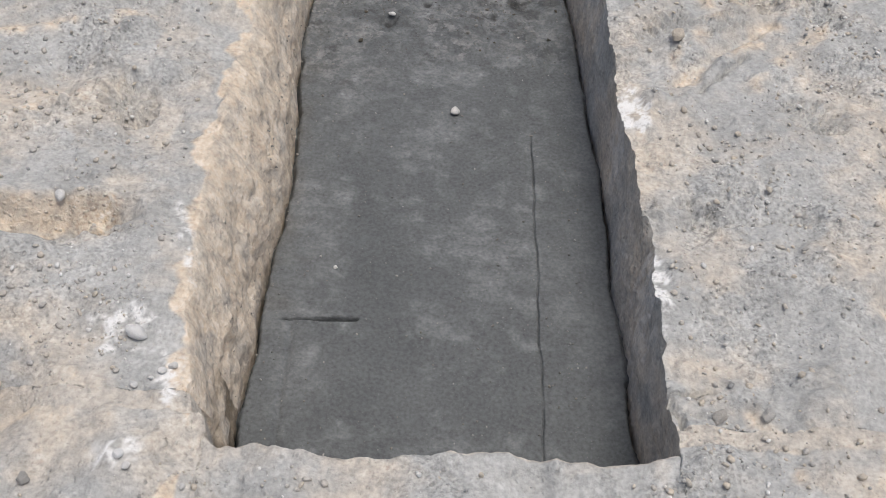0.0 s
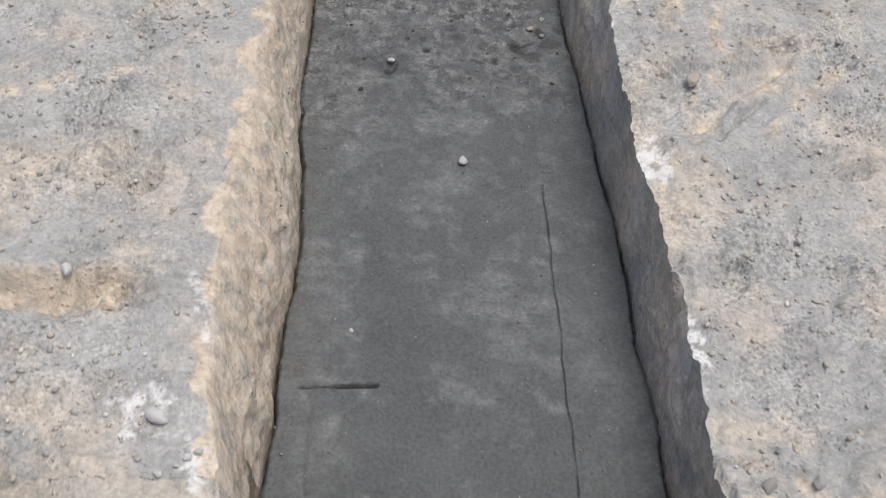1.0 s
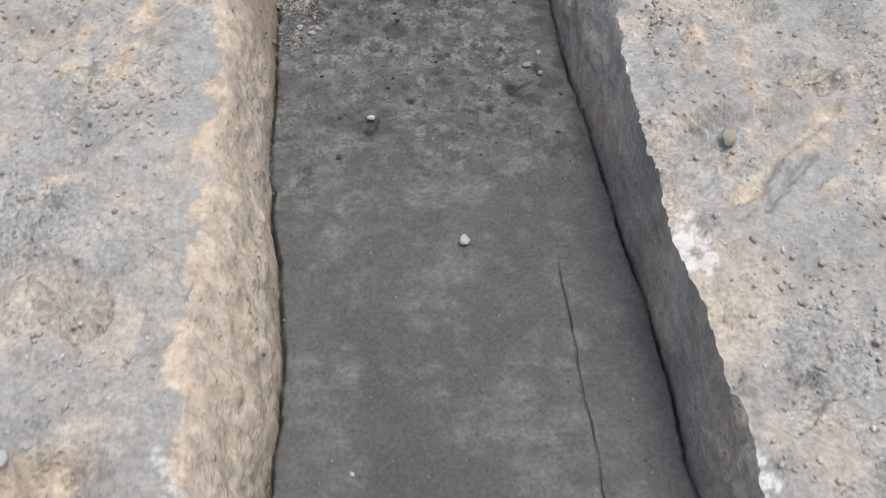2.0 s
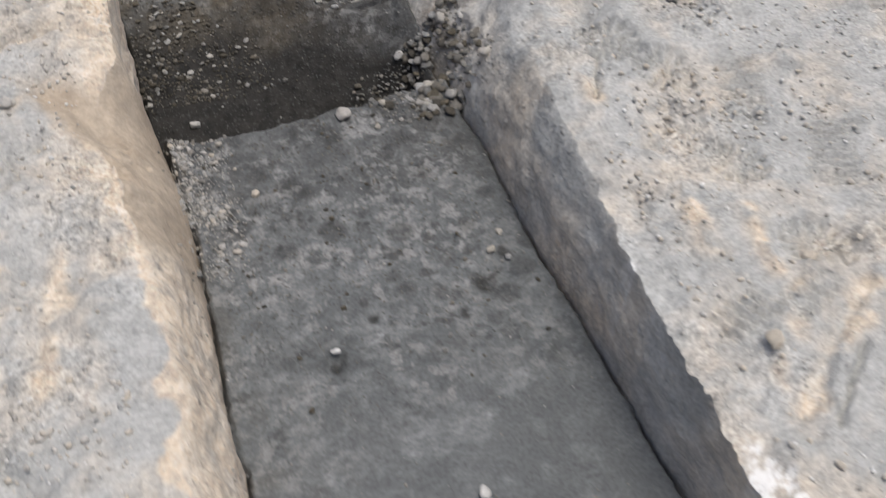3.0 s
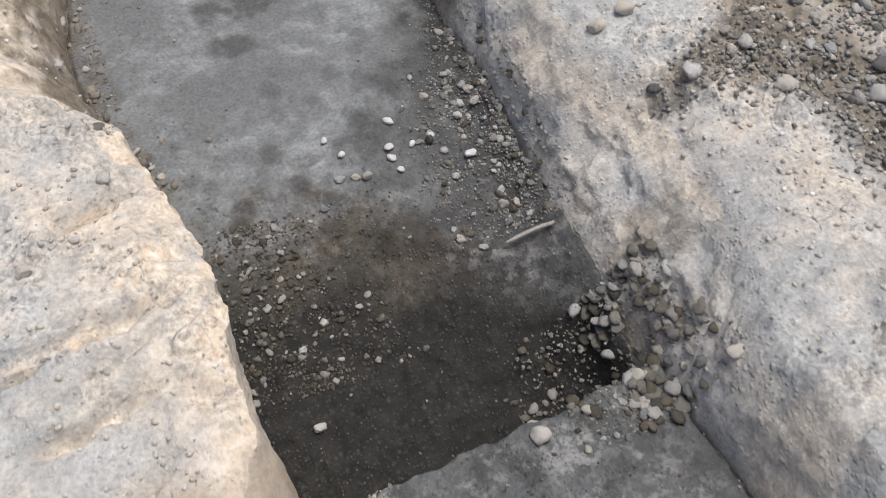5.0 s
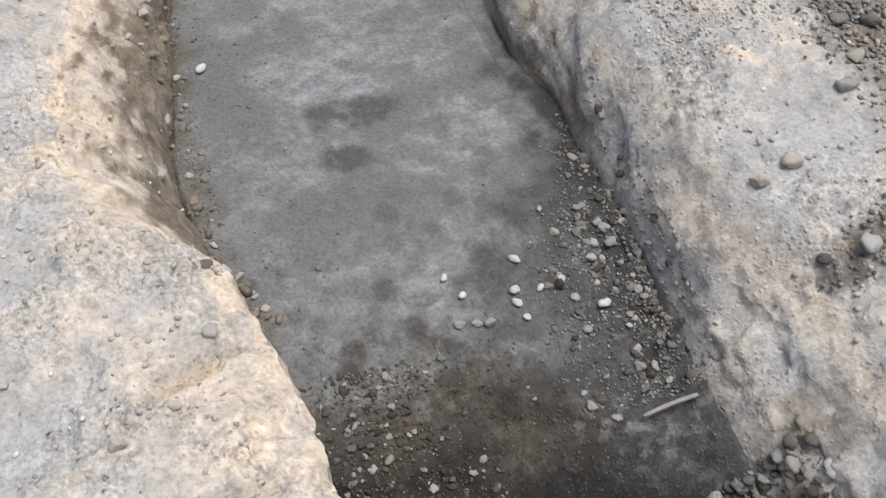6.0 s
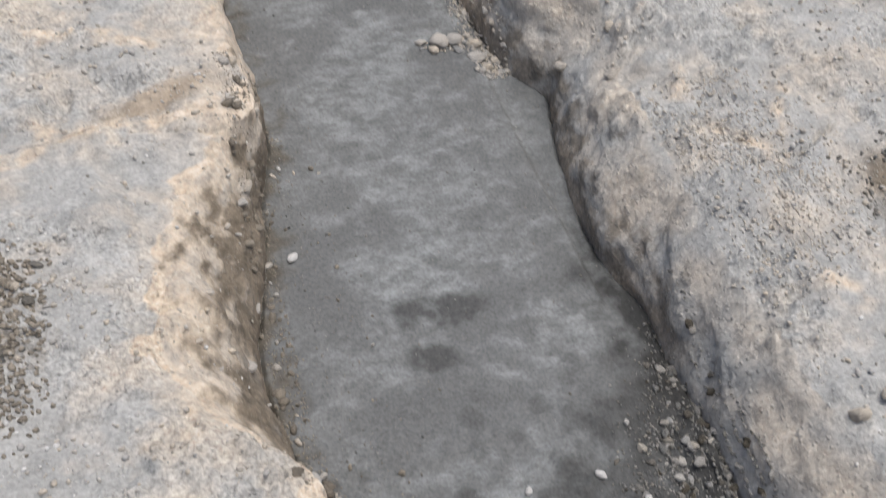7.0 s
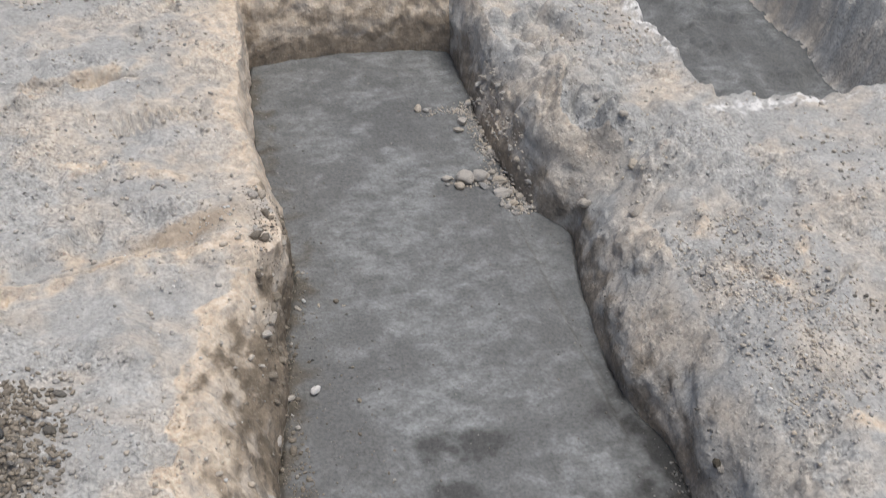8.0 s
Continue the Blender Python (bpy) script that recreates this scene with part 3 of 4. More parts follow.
# ---- materials ----
def material(name, rough=0.9):
    m = bpy.data.materials.new(name)
    m.use_nodes = True
    n, l = m.node_tree.nodes, m.node_tree.links
    b = n["Principled BSDF"]
    b.inputs["Roughness"].default_value = rough
    b.inputs["Specular IOR Level"].default_value = 0.25
    return m, n, l, b


def noise_node(n, l, vec, size, detail=5, rough=0.6):
    t = n.new("ShaderNodeTexNoise")
    t.inputs["Scale"].default_value = 1.0 / size
    t.inputs["Detail"].default_value = detail
    t.inputs["Roughness"].default_value = rough
    l.new(vec, t.inputs["Vector"])
    return t.outputs["Fac"]


def ramp(n, l, fac, a, b):
    r = n.new("ShaderNodeMapRange")
    r.inputs["From Min"].default_value, r.inputs["From Max"].default_value = a, b
    l.new(fac, r.inputs["Value"])
    return r.outputs["Result"]


def mix(n, l, fac, a, b, mode="MIX"):
    m = n.new("ShaderNodeMix")
    m.data_type, m.blend_type = "RGBA", mode
    for sock, v in ((m.inputs[0], fac), (m.inputs[6], a), (m.inputs[7], b)):
        if isinstance(v, (int, float)):
            sock.default_value = v
        elif isinstance(v, tuple):
            sock.default_value = (*v, 1)
        else:
            l.new(v, sock)
    return m.outputs[2]


def times(n, l, a, b, op="MULTIPLY"):
    m = n.new("ShaderNodeMath")
    m.operation = op
    for sock, v in ((m.inputs[0], a), (m.inputs[1], b)):
        if isinstance(v, (int, float)):
            sock.default_value = v
        else:
            l.new(v, sock)
    return m.outputs[0]


def amount(n, name):
    a = n.new("ShaderNodeAttribute")
    a.attribute_name = name
    return a.outputs["Fac"]


def relief(n, l, b, heights):
    """Chained bumps: (height, strength, metres)."""
    last = None
    for h, s, d in heights:
        k = n.new("ShaderNodeBump")
        k.inputs["Strength"].default_value, k.inputs["Distance"].default_value = s, d
        l.new(h, k.inputs["Height"])
        if last:
            l.new(last, k.inputs["Normal"])
        last = k.outputs["Normal"]
    l.new(last, b.inputs["Normal"])


def crumbs(n, l, vec, size, lo, hi):
    """Round grains of one size: their height, and a chance value for each."""
    t = n.new("ShaderNodeTexVoronoi")
    t.inputs["Scale"].default_value = 1.0 / size
    l.new(vec, t.inputs["Vector"])
    sep = n.new("ShaderNodeSeparateColor")
    l.new(t.outputs["Color"], sep.inputs[0])
    return times(n, l, ramp(n, l, t.outputs["Distance"], hi, lo), ramp(n, l, sep.outputs[0], .45, .8)), sep.outputs[1]


PALE = (.87, .86, .84)


def soil_material(name):
    m, n, l, b = material(name, .95)
    v = n.new("ShaderNodeTexCoord").outputs["Object"]
    big, mid, fine, grit = noise_node(n, l, v, .14), noise_node(n, l, v, .03), noise_node(n, l, v, .008), noise_node(n, l, v, .0035, 3)
    grey = mix(n, l, ramp(n, l, big, .3, .7), (.365, .365, .352), (.48, .478, .462))
    tanned = mix(n, l, ramp(n, l, mid, .3, .7), (.59, .485, .37), (.75, .635, .505))
    t = times(n, l, amount(n, "tan"), times(n, l, ramp(n, l, mid, .25, .75), .5, "ADD"))
    t.node.use_clamp = True
    c = mix(n, l, t, grey, tanned)
    # damp earth, and shade painted into the hollow and under the heaps
    c = mix(n, l, times(n, l, amount(n, "damp_shade"), .9), c, mix(n, l, ramp(n, l, mid, .3, .7), (.12, .098, .07), (.21, .172, .128)))
    c = mix(n, l, amount(n, "silt"), c, mix(n, l, ramp(n, l, big, .35, .65), (.40, .325, .245), (.47, .395, .31)))
    busy = times(n, l, times(n, l, amount(n, "rough"), .55), .18, "ADD")
    busy.node.use_clamp = True
    c = mix(n, l, busy, c, mix(n, l, ramp(n, l, fine, .34, .66), (.30, .30, .30), (.74, .74, .74)), "OVERLAY")
    c = mix(n, l, .3, c, mix(n, l, ramp(n, l, mid, .36, .64), (.36, .36, .36), (.68, .68, .68)), "OVERLAY")
    c = mix(n, l, times(n, l, ramp(n, l, grit, .66, .78), .5), c, (.70, .67, .62))
    c = mix(n, l, times(n, l, ramp(n, l, grit, .34, .26), .45), c, (.16, .15, .14))
    where = times(n, l, amount(n, "rough"), ramp(n, l, noise_node(n, l, v, .05, 4, .65), .40, .60))
    g1, r1 = crumbs(n, l, v, .017, .12, .42)
    g2, r2 = crumbs(n, l, v, .0085, .12, .45)
    g1, g2 = times(n, l, g1, where), times(n, l, g2, times(n, l, where, .25, "ADD"))
    c = mix(n, l, times(n, l, g1, .55), c, mix(n, l, r1, (.34, .33, .32), (.60, .565, .51)))
    c = mix(n, l, times(n, l, g2, .55), c, mix(n, l, r2, (.28, .275, .265), (.66, .63, .58)))
    c = mix(n, l, times(n, l, amount(n, "white"), ramp(n, l, fine, .20, .48)), c, PALE)
    l.new(c, b.inputs["Base Color"])
    relief(n, l, b, [(mid, .6, .005), (fine, .8, .0028), (g1, .9, .006), (g2, .9, .0035), (grit, .8, .0013)])
    return m


def floor_material():
    m, n, l, b = material("damp_screed", .8)
    v = n.new("ShaderNodeTexCoord").outputs["Object"]
    big, mid, fine, grit = noise_node(n, l, v, .22), noise_node(n, l, v, .035), noise_node(n, l, v, .007), noise_node(n, l, v, .003, 3)
    st = n.new("ShaderNodeMapping")
    st.inputs["Scale"].default_value, st.inputs["Rotation"].default_value = (.65, 1, 1), (0, 0, .15)
    l.new(v, st.inputs["Vector"])
    streak = noise_node(n, l, st.outputs[0], .034, 7, .68)
    base = mix(n, l, ramp(n, l, big, .3, .7), (.102, .108, .110), (.137, .144, .146))
    pale = mix(n, l, ramp(n, l, mid, .3, .7), (.165, .173, .175), (.29, .30, .30))
    k = times(n, l, amount(n, "crust"), ramp(n, l, streak, .36, .66))
    c = mix(n, l, k, base, pale)
    c = mix(n, l, times(n, l, amount(n, "dry"), .75), c, mix(n, l, k, (.168, .172, .171), (.325, .342, .344)))
    c = mix(n, l, times(n, l, amount(n, "mud"), ramp(n, l, mid, .2, .62)), c, (.056, .054, .051))
    speck, spot2, patch = noise_node(n, l, v, .026, 6, .66), noise_node(n, l, v, .045, 5, .62), noise_node(n, l, v, .10, 3, .5)
    c = mix(n, l, times(n, l, times(n, l, amount(n, "mottle"), ramp(n, l, patch, .36, .58)), ramp(n, l, speck, .49, .58)), c, (.255, .255, .25))
    c = mix(n, l, times(n, l, times(n, l, amount(n, "mottle"), .7), ramp(n, l, spot2, .42, .34)), c, (.055, .055, .054))
    c = mix(n, l, amount(n, "brown"), c, mix(n, l, ramp(n, l, mid, .3, .7), (.065, .054, .037), (.145, .118, .08)))
    # wet soil and the painted shade of the pit share this near-black
    c = mix(n, l, amount(n, "wet_shade"), c, mix(n, l, ramp(n, l, mid, .3, .7), (.015, .0145, .0135), (.034, .032, .029)))
    c = mix(n, l, .42, c, mix(n, l, ramp(n, l, fine, .36, .64), (.30, .30, .30), (.72, .72, .72)), "OVERLAY")
    c = mix(n, l, times(n, l, ramp(n, l, grit, .66, .74), .6), c, (.30, .30, .29))
    c = mix(n, l, times(n, l, ramp(n, l, fine, .35, .25), .5), c, (.045, .046, .047))
    g1, r1 = crumbs(n, l, v, .014, .10, .42)
    g2, r2 = crumbs(n, l, v, .007, .10, .45)
    g1 = times(n, l, g1, times(n, l, amount(n, "mottle"), .5))
    g2 = times(n, l, g2, times(n, l, times(n, l, amount(n, "mottle"), .6), .22, "ADD"))
    c = mix(n, l, times(n, l, g1, .5), c, mix(n, l, r1, (.06, .06, .06), (.22, .22, .215)))
    c = mix(n, l, times(n, l, g2, .5), c, mix(n, l, r2, (.06, .06, .06), (.24, .24, .235)))
    l.new(c, b.inputs["Base Color"])
    relief(n, l, b, [(mid, .5, .005), (fine, .7, .0022), (g1, .8, .005), (g2, .8, .003), (grit, .7, .001)])
    return m


def stone_material(name, colours, rough=.85, dusty=.4):
    m, n, l, b = material(name, rough)
    v = n.new("ShaderNodeTexCoord").outputs["Object"]
    info = n.new("ShaderNodeObjectInfo").outputs["Random"]
    isle = n.new("ShaderNodeNewGeometry").outputs["Random Per Island"]
    pick = times(n, l, times(n, l, info, isle, "ADD"), 1.0, "FRACT")
    r = n.new("ShaderNodeValToRGB")
    r.color_ramp.interpolation = "LINEAR"
    while len(r.color_ramp.elements) < len(colours):
        r.color_ramp.elements.new(.5)
    for i, c in enumerate(colours):
        r.color_ramp.elements[i].position = i / (len(colours) - 1)
        r.color_ramp.elements[i].color = (*c, 1)
    l.new(pick, r.inputs[0])
    spot = noise_node(n, l, v, .006)
    dust = noise_node(n, l, v, .02)
    c = mix(n, l, .45, r.outputs[0], mix(n, l, ramp(n, l, spot, .25, .75), (.25, .25, .25), (1, 1, 1)), "OVERLAY")
    c = mix(n, l, times(n, l, ramp(n, l, dust, .5, .75), dusty), c, (.40, .38, .35))
    l.new(c, b.inputs["Base Color"])
    relief(n, l, b, [(dust, .4, .004), (spot, .5, .0015)])
    return m


SOIL = soil_material("dusty_silt")
FLOOR = floor_material()
WHITE_STONE = stone_material("white_pebble", [(.72, .71, .69), (.60, .585, .555)], .8, .1)
GREY_STONE = stone_material("grey_stone", [(.26, .26, .255), (.38, .375, .36), (.30, .28, .25), (.46, .45, .43), (.40, .365, .31), (.28, .28, .27)])
DARK_STONE = stone_material("damp_stone", [(.10, .10, .097), (.19, .19, .18), (.14, .128, .108), (.33, .32, .305), (.22, .205, .175), (.09, .09, .09)])
CLOD = stone_material("dry_clod", [(.40, .39, .375), (.50, .44, .36), (.45, .43, .40)])
BROWN_CLOD = stone_material("brown_clod", [(.15, .13, .105), (.29, .255, .205), (.20, .175, .14)])
PIT_STONE = stone_material("muddy_stone", [(.045, .04, .032), (.11, .095, .07), (.07, .062, .05), (.20, .185, .16), (.09, .078, .058), (.05, .047, .042)], .85, .12)
WOOD = stone_material("weathered_wood", [(.27, .255, .235), (.22, .205, .185)])


# ---- meshes of the ground ----
def sheet(name, keep, mat, label, kind="structure"):
    """One mesh of those cells of the grid that keep chooses (rows - 1 x columns - 1)."""
    rows, cols = XX.shape
    r, c = np.nonzero(keep)
    quads = np.stack([r * cols + c, r * cols + c + 1, (r + 1) * cols + c + 1, (r + 1) * cols + c], 1)
    used, inv = np.unique(quads, return_inverse=True)
    inv = inv.reshape(-1, 4)
    me = bpy.data.meshes.new(name)
    co = np.stack([XX.ravel()[used], YY.ravel()[used], ZZ.ravel()[used]], 1)
    me.vertices.add(len(used))
    me.vertices.foreach_set("co", co.astype(np.float32).ravel())
    me.loops.add(inv.size)
    me.loops.foreach_set("vertex_index", inv.astype(np.int32).ravel())
    me.polygons.add(len(inv))
    me.polygons.foreach_set("loop_start", np.arange(0, inv.size, 4, dtype=np.int32))
    me.update(calc_edges=True)
    me.polygons.foreach_set("use_smooth", np.ones(len(inv), bool))
    for key, grid in AMOUNTS.items():
        a = me.attributes.new(key, "FLOAT", "POINT")
        a.data.foreach_set("value", np.clip(grid, 0, 1).ravel()[used].astype(np.float32))
    me.materials.append(mat)
    return tagged(new(name, me), label, name.replace("_", " ").split(" left")[0], kind=kind)


cz, rz = CZ[:-1, :-1], RZ[:-1, :-1]
in_rows, in_cols = rz == 2, (cz >= 1) & (cz <= 3)
cell_bed2 = bed2[:-1, :-1]
floor_cells = in_rows & (cz == 2)
left_cells, right_cells = in_rows & (cz == 1), in_rows & (cz == 3)
near_cells, far_cells = (rz == 1) & in_cols, (rz == 3) & in_cols
ground_cells = ~(floor_cells | left_cells | right_cells | near_cells | far_cells | cell_bed2)
ground = sheet("ground", ground_cells, SOIL, "pale grey dusty silt ground, trodden, with tan patches and shoe prints")
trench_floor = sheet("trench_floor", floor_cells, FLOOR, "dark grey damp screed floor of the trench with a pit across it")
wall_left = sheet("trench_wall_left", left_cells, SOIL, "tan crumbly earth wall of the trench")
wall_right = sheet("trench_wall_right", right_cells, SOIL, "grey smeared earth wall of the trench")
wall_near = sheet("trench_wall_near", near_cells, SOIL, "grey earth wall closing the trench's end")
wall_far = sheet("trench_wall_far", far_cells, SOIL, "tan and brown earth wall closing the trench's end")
floor_second = sheet("second_trench_floor", cell_bed2, FLOOR, "dark grey damp floor of the neighbouring trench")


def far_ground():
    """The ground from the worked patch out to the horizon."""
    me = bpy.data.meshes.new("ground_beyond")
    co, faces = [], []
    cx, cy = .3, 3.3
    for k, grow in enumerate((0, .5, 2, 8, 40, 200, 900)):
        hx, hy = 1.88 + grow, 3.88 + grow
        for i in range(64):
            a = i / 64 * 8
            sx = np.interp(a % 8, [0, 1, 3, 5, 7, 8], [1, 1, -1, -1, 1, 1])
            sy = np.interp(a % 8, [0, 1, 3, 5, 7, 8], [0, 1, 1, -1, -1, 0])
            co.append((cx + sx * hx, cy + sy * hy, -.012 if k == 0 else .02 * math.sin(i * 2.3 + k)))
    for k in range(6):
        for i in range(64):
            j = (i + 1) % 64
            faces.append((k * 64 + i, (k + 1) * 64 + i, (k + 1) * 64 + j, k * 64 + j))
    me.from_pydata(co, [], faces)
    me.materials.append(SOIL)
    return tagged(new("ground_beyond", me), "pale grey dusty ground reaching the horizon", "ground", kind="structure")


far_ground()

# ---- heights for things that lie on the ground ----
CELL = .01
gx, gy = np.floor((XX + 1.6) / CELL).astype(int).ravel(), np.floor((YY + .7) / CELL).astype(int).ravel()
NX, NY = 385, 800
ok = (gx >= 0) & (gx < NX) & (gy >= 0) & (gy < NY)
total, count = np.zeros((NX, NY)), np.zeros((NX, NY))
np.add.at(total, (gx[ok], gy[ok]), ZZ.ravel()[ok])
np.add.at(count, (gx[ok], gy[ok]), 1)
for _ in range(6):
    empty = count == 0
    s_, c_ = sum(np.roll(total, d, a) for d in (-1, 1) for a in (0, 1)), sum(np.roll(count, d, a) for d in (-1, 1) for a in (0, 1))
    total, count = np.where(empty, s_, total), np.where(empty, c_, count)
HEIGHT = total / np.maximum(count, 1)


def lie(x, y):
    return float(HEIGHT[min(NX - 1, max(0, int((x + 1.6) / CELL))), min(NY - 1, max(0, int((y + .7) / CELL)))])


# ---- stones ----
def stone_arrays(seed, level=2, jag=.22):
    """Points and faces of a worn stone about 1 across, a little flat."""
    bm = bmesh.new()
    bmesh.ops.create_icosphere(bm, subdivisions=level, radius=.5)
    off = Vector((seed * 3.17, seed * 1.31, seed * 2.23))
    r = random.Random(seed)
    ax = Vector((r.uniform(.85, 1.15), r.uniform(.65, .9), r.uniform(.45, .7)))
    cuts = [(Vector((r.gauss(0, 1), r.gauss(0, 1), r.gauss(0, .7))).normalized(), r.uniform(.30, .42)) for _ in range(5)]
    for v in bm.verts:
        p = v.co.copy()
        for n_, d_ in cuts:
            over = p.dot(n_) - d_
            if over > 0:
                p -= n_ * over * .8
        p *= 1 + jag * noise.noise(v.co * 2.2 + off) + .35 * jag * noise.noise(v.co * 5 + off)
        v.co = Vector((p.x * ax.x, p.y * ax.y, p.z * ax.z))
    bm.verts.ensure_lookup_table()
    co = np.array([v.co for v in bm.verts])
    faces = np.array([[v.index for v in f.verts] for f in bm.faces])
    bm.free()
    return co, faces


def stone_mesh(name, seed, mat, level=2, jag=.22, smooth=True):
    co, faces = stone_arrays(seed, level, jag)
    me = bpy.data.meshes.new(name)
    me.from_pydata(co.tolist(), [], faces.tolist())
    me.polygons.foreach_set("use_smooth", np.full(len(me.polygons), smooth))
    me.materials.append(mat)
    return me


def put_stone(ob, x, y, size, rng, sink=.3, flat=1.0, z=None):
    base = lie(x, y) if z is None else z
    ob.location = (x, y, base + size * .28 * flat * (1 - sink))
    ob.rotation_euler = (rng.uniform(-.35, .35), rng.uniform(-.35, .35), rng.uniform(0, 6.28))
    ob.scale = (size, size, size * flat)
    return ob


SMALL = [stone_arrays(200 + i, 1, .3) for i in range(6)]


def grit(name, spots, mat, label, parent=None):
    """Many small stones in one mesh. spots: x, y, size."""
    rng = np.random.RandomState(len(spots))
    cos, fcs, base = [], [], 0
    for i, (x, y, size) in enumerate(spots):
        co, faces = SMALL[i % 6]
        a = rng.uniform(0, 6.28)
        c, s = math.cos(a), math.sin(a)
        q = co * size * rng.uniform(.75, 1.25, 3)
        cos.append(np.stack([q[:, 0] * c - q[:, 1] * s + x, q[:, 0] * s + q[:, 1] * c + y, q[:, 2] + lie(x, y) + size * .22], 1))
        fcs.append(faces + base)
        base += len(co)
    co, faces = np.concatenate(cos), np.concatenate(fcs)
    me = bpy.data.meshes.new(name)
    me.vertices.add(len(co))
    me.vertices.foreach_set("co", co.astype(np.float32).ravel())
    me.loops.add(faces.size)
    me.loops.foreach_set("vertex_index", faces.astype(np.int32).ravel())
    me.polygons.add(len(faces))
    me.polygons.foreach_set("loop_start", np.arange(0, faces.size, 3, dtype=np.int32))
    me.update(calc_edges=True)
    me.polygons.foreach_set("use_smooth", np.ones(len(faces), bool))
    me.materials.append(mat)
    ob = new(name, me)
    ob.parent = parent
    return tagged(ob, label, "" if parent else "gravel", kind="stuff")


def gravel_heap(name, label, inside, box, sizes, mats, stones, fines, seed, fine_size=(.004, .009)):
    """Loose gravel: the larger stones are parts, the fines one mesh. inside(x, y): the chance that a stone lies there."""
    rng = random.Random(seed)
    root = tagged(new(name), label, "gravel", "loose gravel")
    kinds = [stone_mesh("stone", seed * 10 + i, mats[i % len(mats)], 2, .5) for i in range(8)]

    def spot():
        for _ in range(400):
            x, y = rng.uniform(box[0], box[1]), rng.uniform(box[2], box[3])
            if rng.random() < inside(x, y):
                break
        return x, y
    for i in range(stones):
        x, y = spot()
        size = sizes[0] + (sizes[1] - sizes[0]) * rng.random() ** 2.2
        ob = new("stone", kinds[i % 8])
        ob.parent = root
        put_stone(ob, x, y, size, rng, rng.uniform(.25, .7), rng.uniform(.7, 1))
    if fines:
        grit("fine_gravel", [(*spot(), rng.uniform(*fine_size)) for _ in range(fines)], mats[0], "fine loose gravel", root)
    return root


def soft(v, a, b):
    t = min(1, max(0, (v - a) / ((b - a) or 1e-6)))
    return t * t * (3 - 2 * t)


def patchy(x, y, size, seed):
    p = Vector((x / size, y / size, seed * 1.7))
    return min(1, max(0, .5 + .9 * noise.noise(p) + .45 * noise.noise(p * 2.1)))


# gravel on the bank beside the pit
gravel_heap("gravel_heap", "dark grey loose gravel heaped on the dusty bank beside the trench",
            lambda x, y: soft(x - .66 - .03 * soft(y, 3.5, 3.9) + .25 * math.exp(-((y - 3.25) / .07) ** 2), -.06, .20) * (.12 + patchy(x, y, .22, 301)) * (1 - soft(y, 3.95, 4.1)) * soft(y, 2.64, 2.72),
            (.34, 1.22, 2.62, 4.1), (.014, .046), (DARK_STONE, GREY_STONE, GREY_STONE, GREY_STONE, DARK_STONE, GREY_STONE, GREY_STONE, GREY_STONE), 300, 6500, 11, (.005, .015))
# rubble down the right side of the pit
gravel_heap("rubble", "grey gravel spilt down the side of the pit",
            lambda x, y: soft(x, .02 + .25 * abs(y - 2.9), .30) * (1 - .6 * soft(x, .30, .38)) * (.35 + patchy(x, y, .1, 305)), (-.03, .36, 2.76, 3.06), (.010, .036), (DARK_STONE, PIT_STONE, DARK_STONE, PIT_STONE, GREY_STONE, DARK_STONE, PIT_STONE, DARK_STONE), 300, 1400, 12, (.003, .008))
gravel_heap("rubble", "grey pebbles strewn over the screed along the trench wall",
            lambda x, y: soft(x, .02 + .6 * max(0, y - 3.5), .30) * (.15 + patchy(x, y, .12, 307)) * (1 - soft(y, 3.6, 3.95)), (.0, .32, 3.22, 3.95), (.006, .024),
            (DARK_STONE, GREY_STONE, DARK_STONE, PIT_STONE), 300, 2600, 13, (.003, .008))
gravel_heap("rubble", "small pale gravel on the brown slope of the pit",
            lambda x, y: soft(-x, .0, .28) * (.2 + patchy(x, y, .1, 309)) + .03, (-.36, .12, 3.10, 3.42), (.004, .020), (PIT_STONE, PIT_STONE, GREY_STONE, DARK_STONE, PIT_STONE, PIT_STONE, DARK_STONE, GREY_STONE), 290, 1600, 14, (.003, .008))
gravel_heap("rubble", "fine grey gravel along the foot of the tan wall",
            lambda x, y: soft(-x, .20, .32) * (.2 + patchy(x, y, .1, 311)) * soft(y, 2.38, 2.65), (-.335, -.20, 2.38, 2.88), (.006, .018), (GREY_STONE, DARK_STONE, CLOD, GREY_STONE), 220, 2200, 15, (.0025, .006))
gravel_heap("clod_heap", "brown and grey earth clods on the dusty bank",
            lambda x, y: soft(-x, .78, .90) * (1 - soft(abs(y - 3.86), .08, .26)), (-1.15, -.70, 3.6, 4.12), (.010, .030), (BROWN_CLOD, DARK_STONE, CLOD), 200, 2600, 16, (.006, .014))
gravel_heap("clod_heap", "pale crumbs of dry earth on the sloping bank",
            lambda x, y: soft(x, .36, .46) * (1 - soft(x, .55, .75)) * (.1 + patchy(x, y, .15, 313)), (.36, .8, 3.7, 4.35), (.005, .015), (CLOD,), 100, 1800, 17, (.003, .009))
gravel_heap("rubble", "crumbled earth fallen onto the screed from the bank",
            lambda x, y: soft(x, .04, .20) * max(1 - abs(y - 4.86) / .035, .8 - abs(y - 5.21) / .03, .7 * soft(x, .17, .22)), (.02, .27, 4.72, 5.25), (.008, .030), (CLOD, CLOD, GREY_STONE), 150, 1500, 18, (.004, .010))
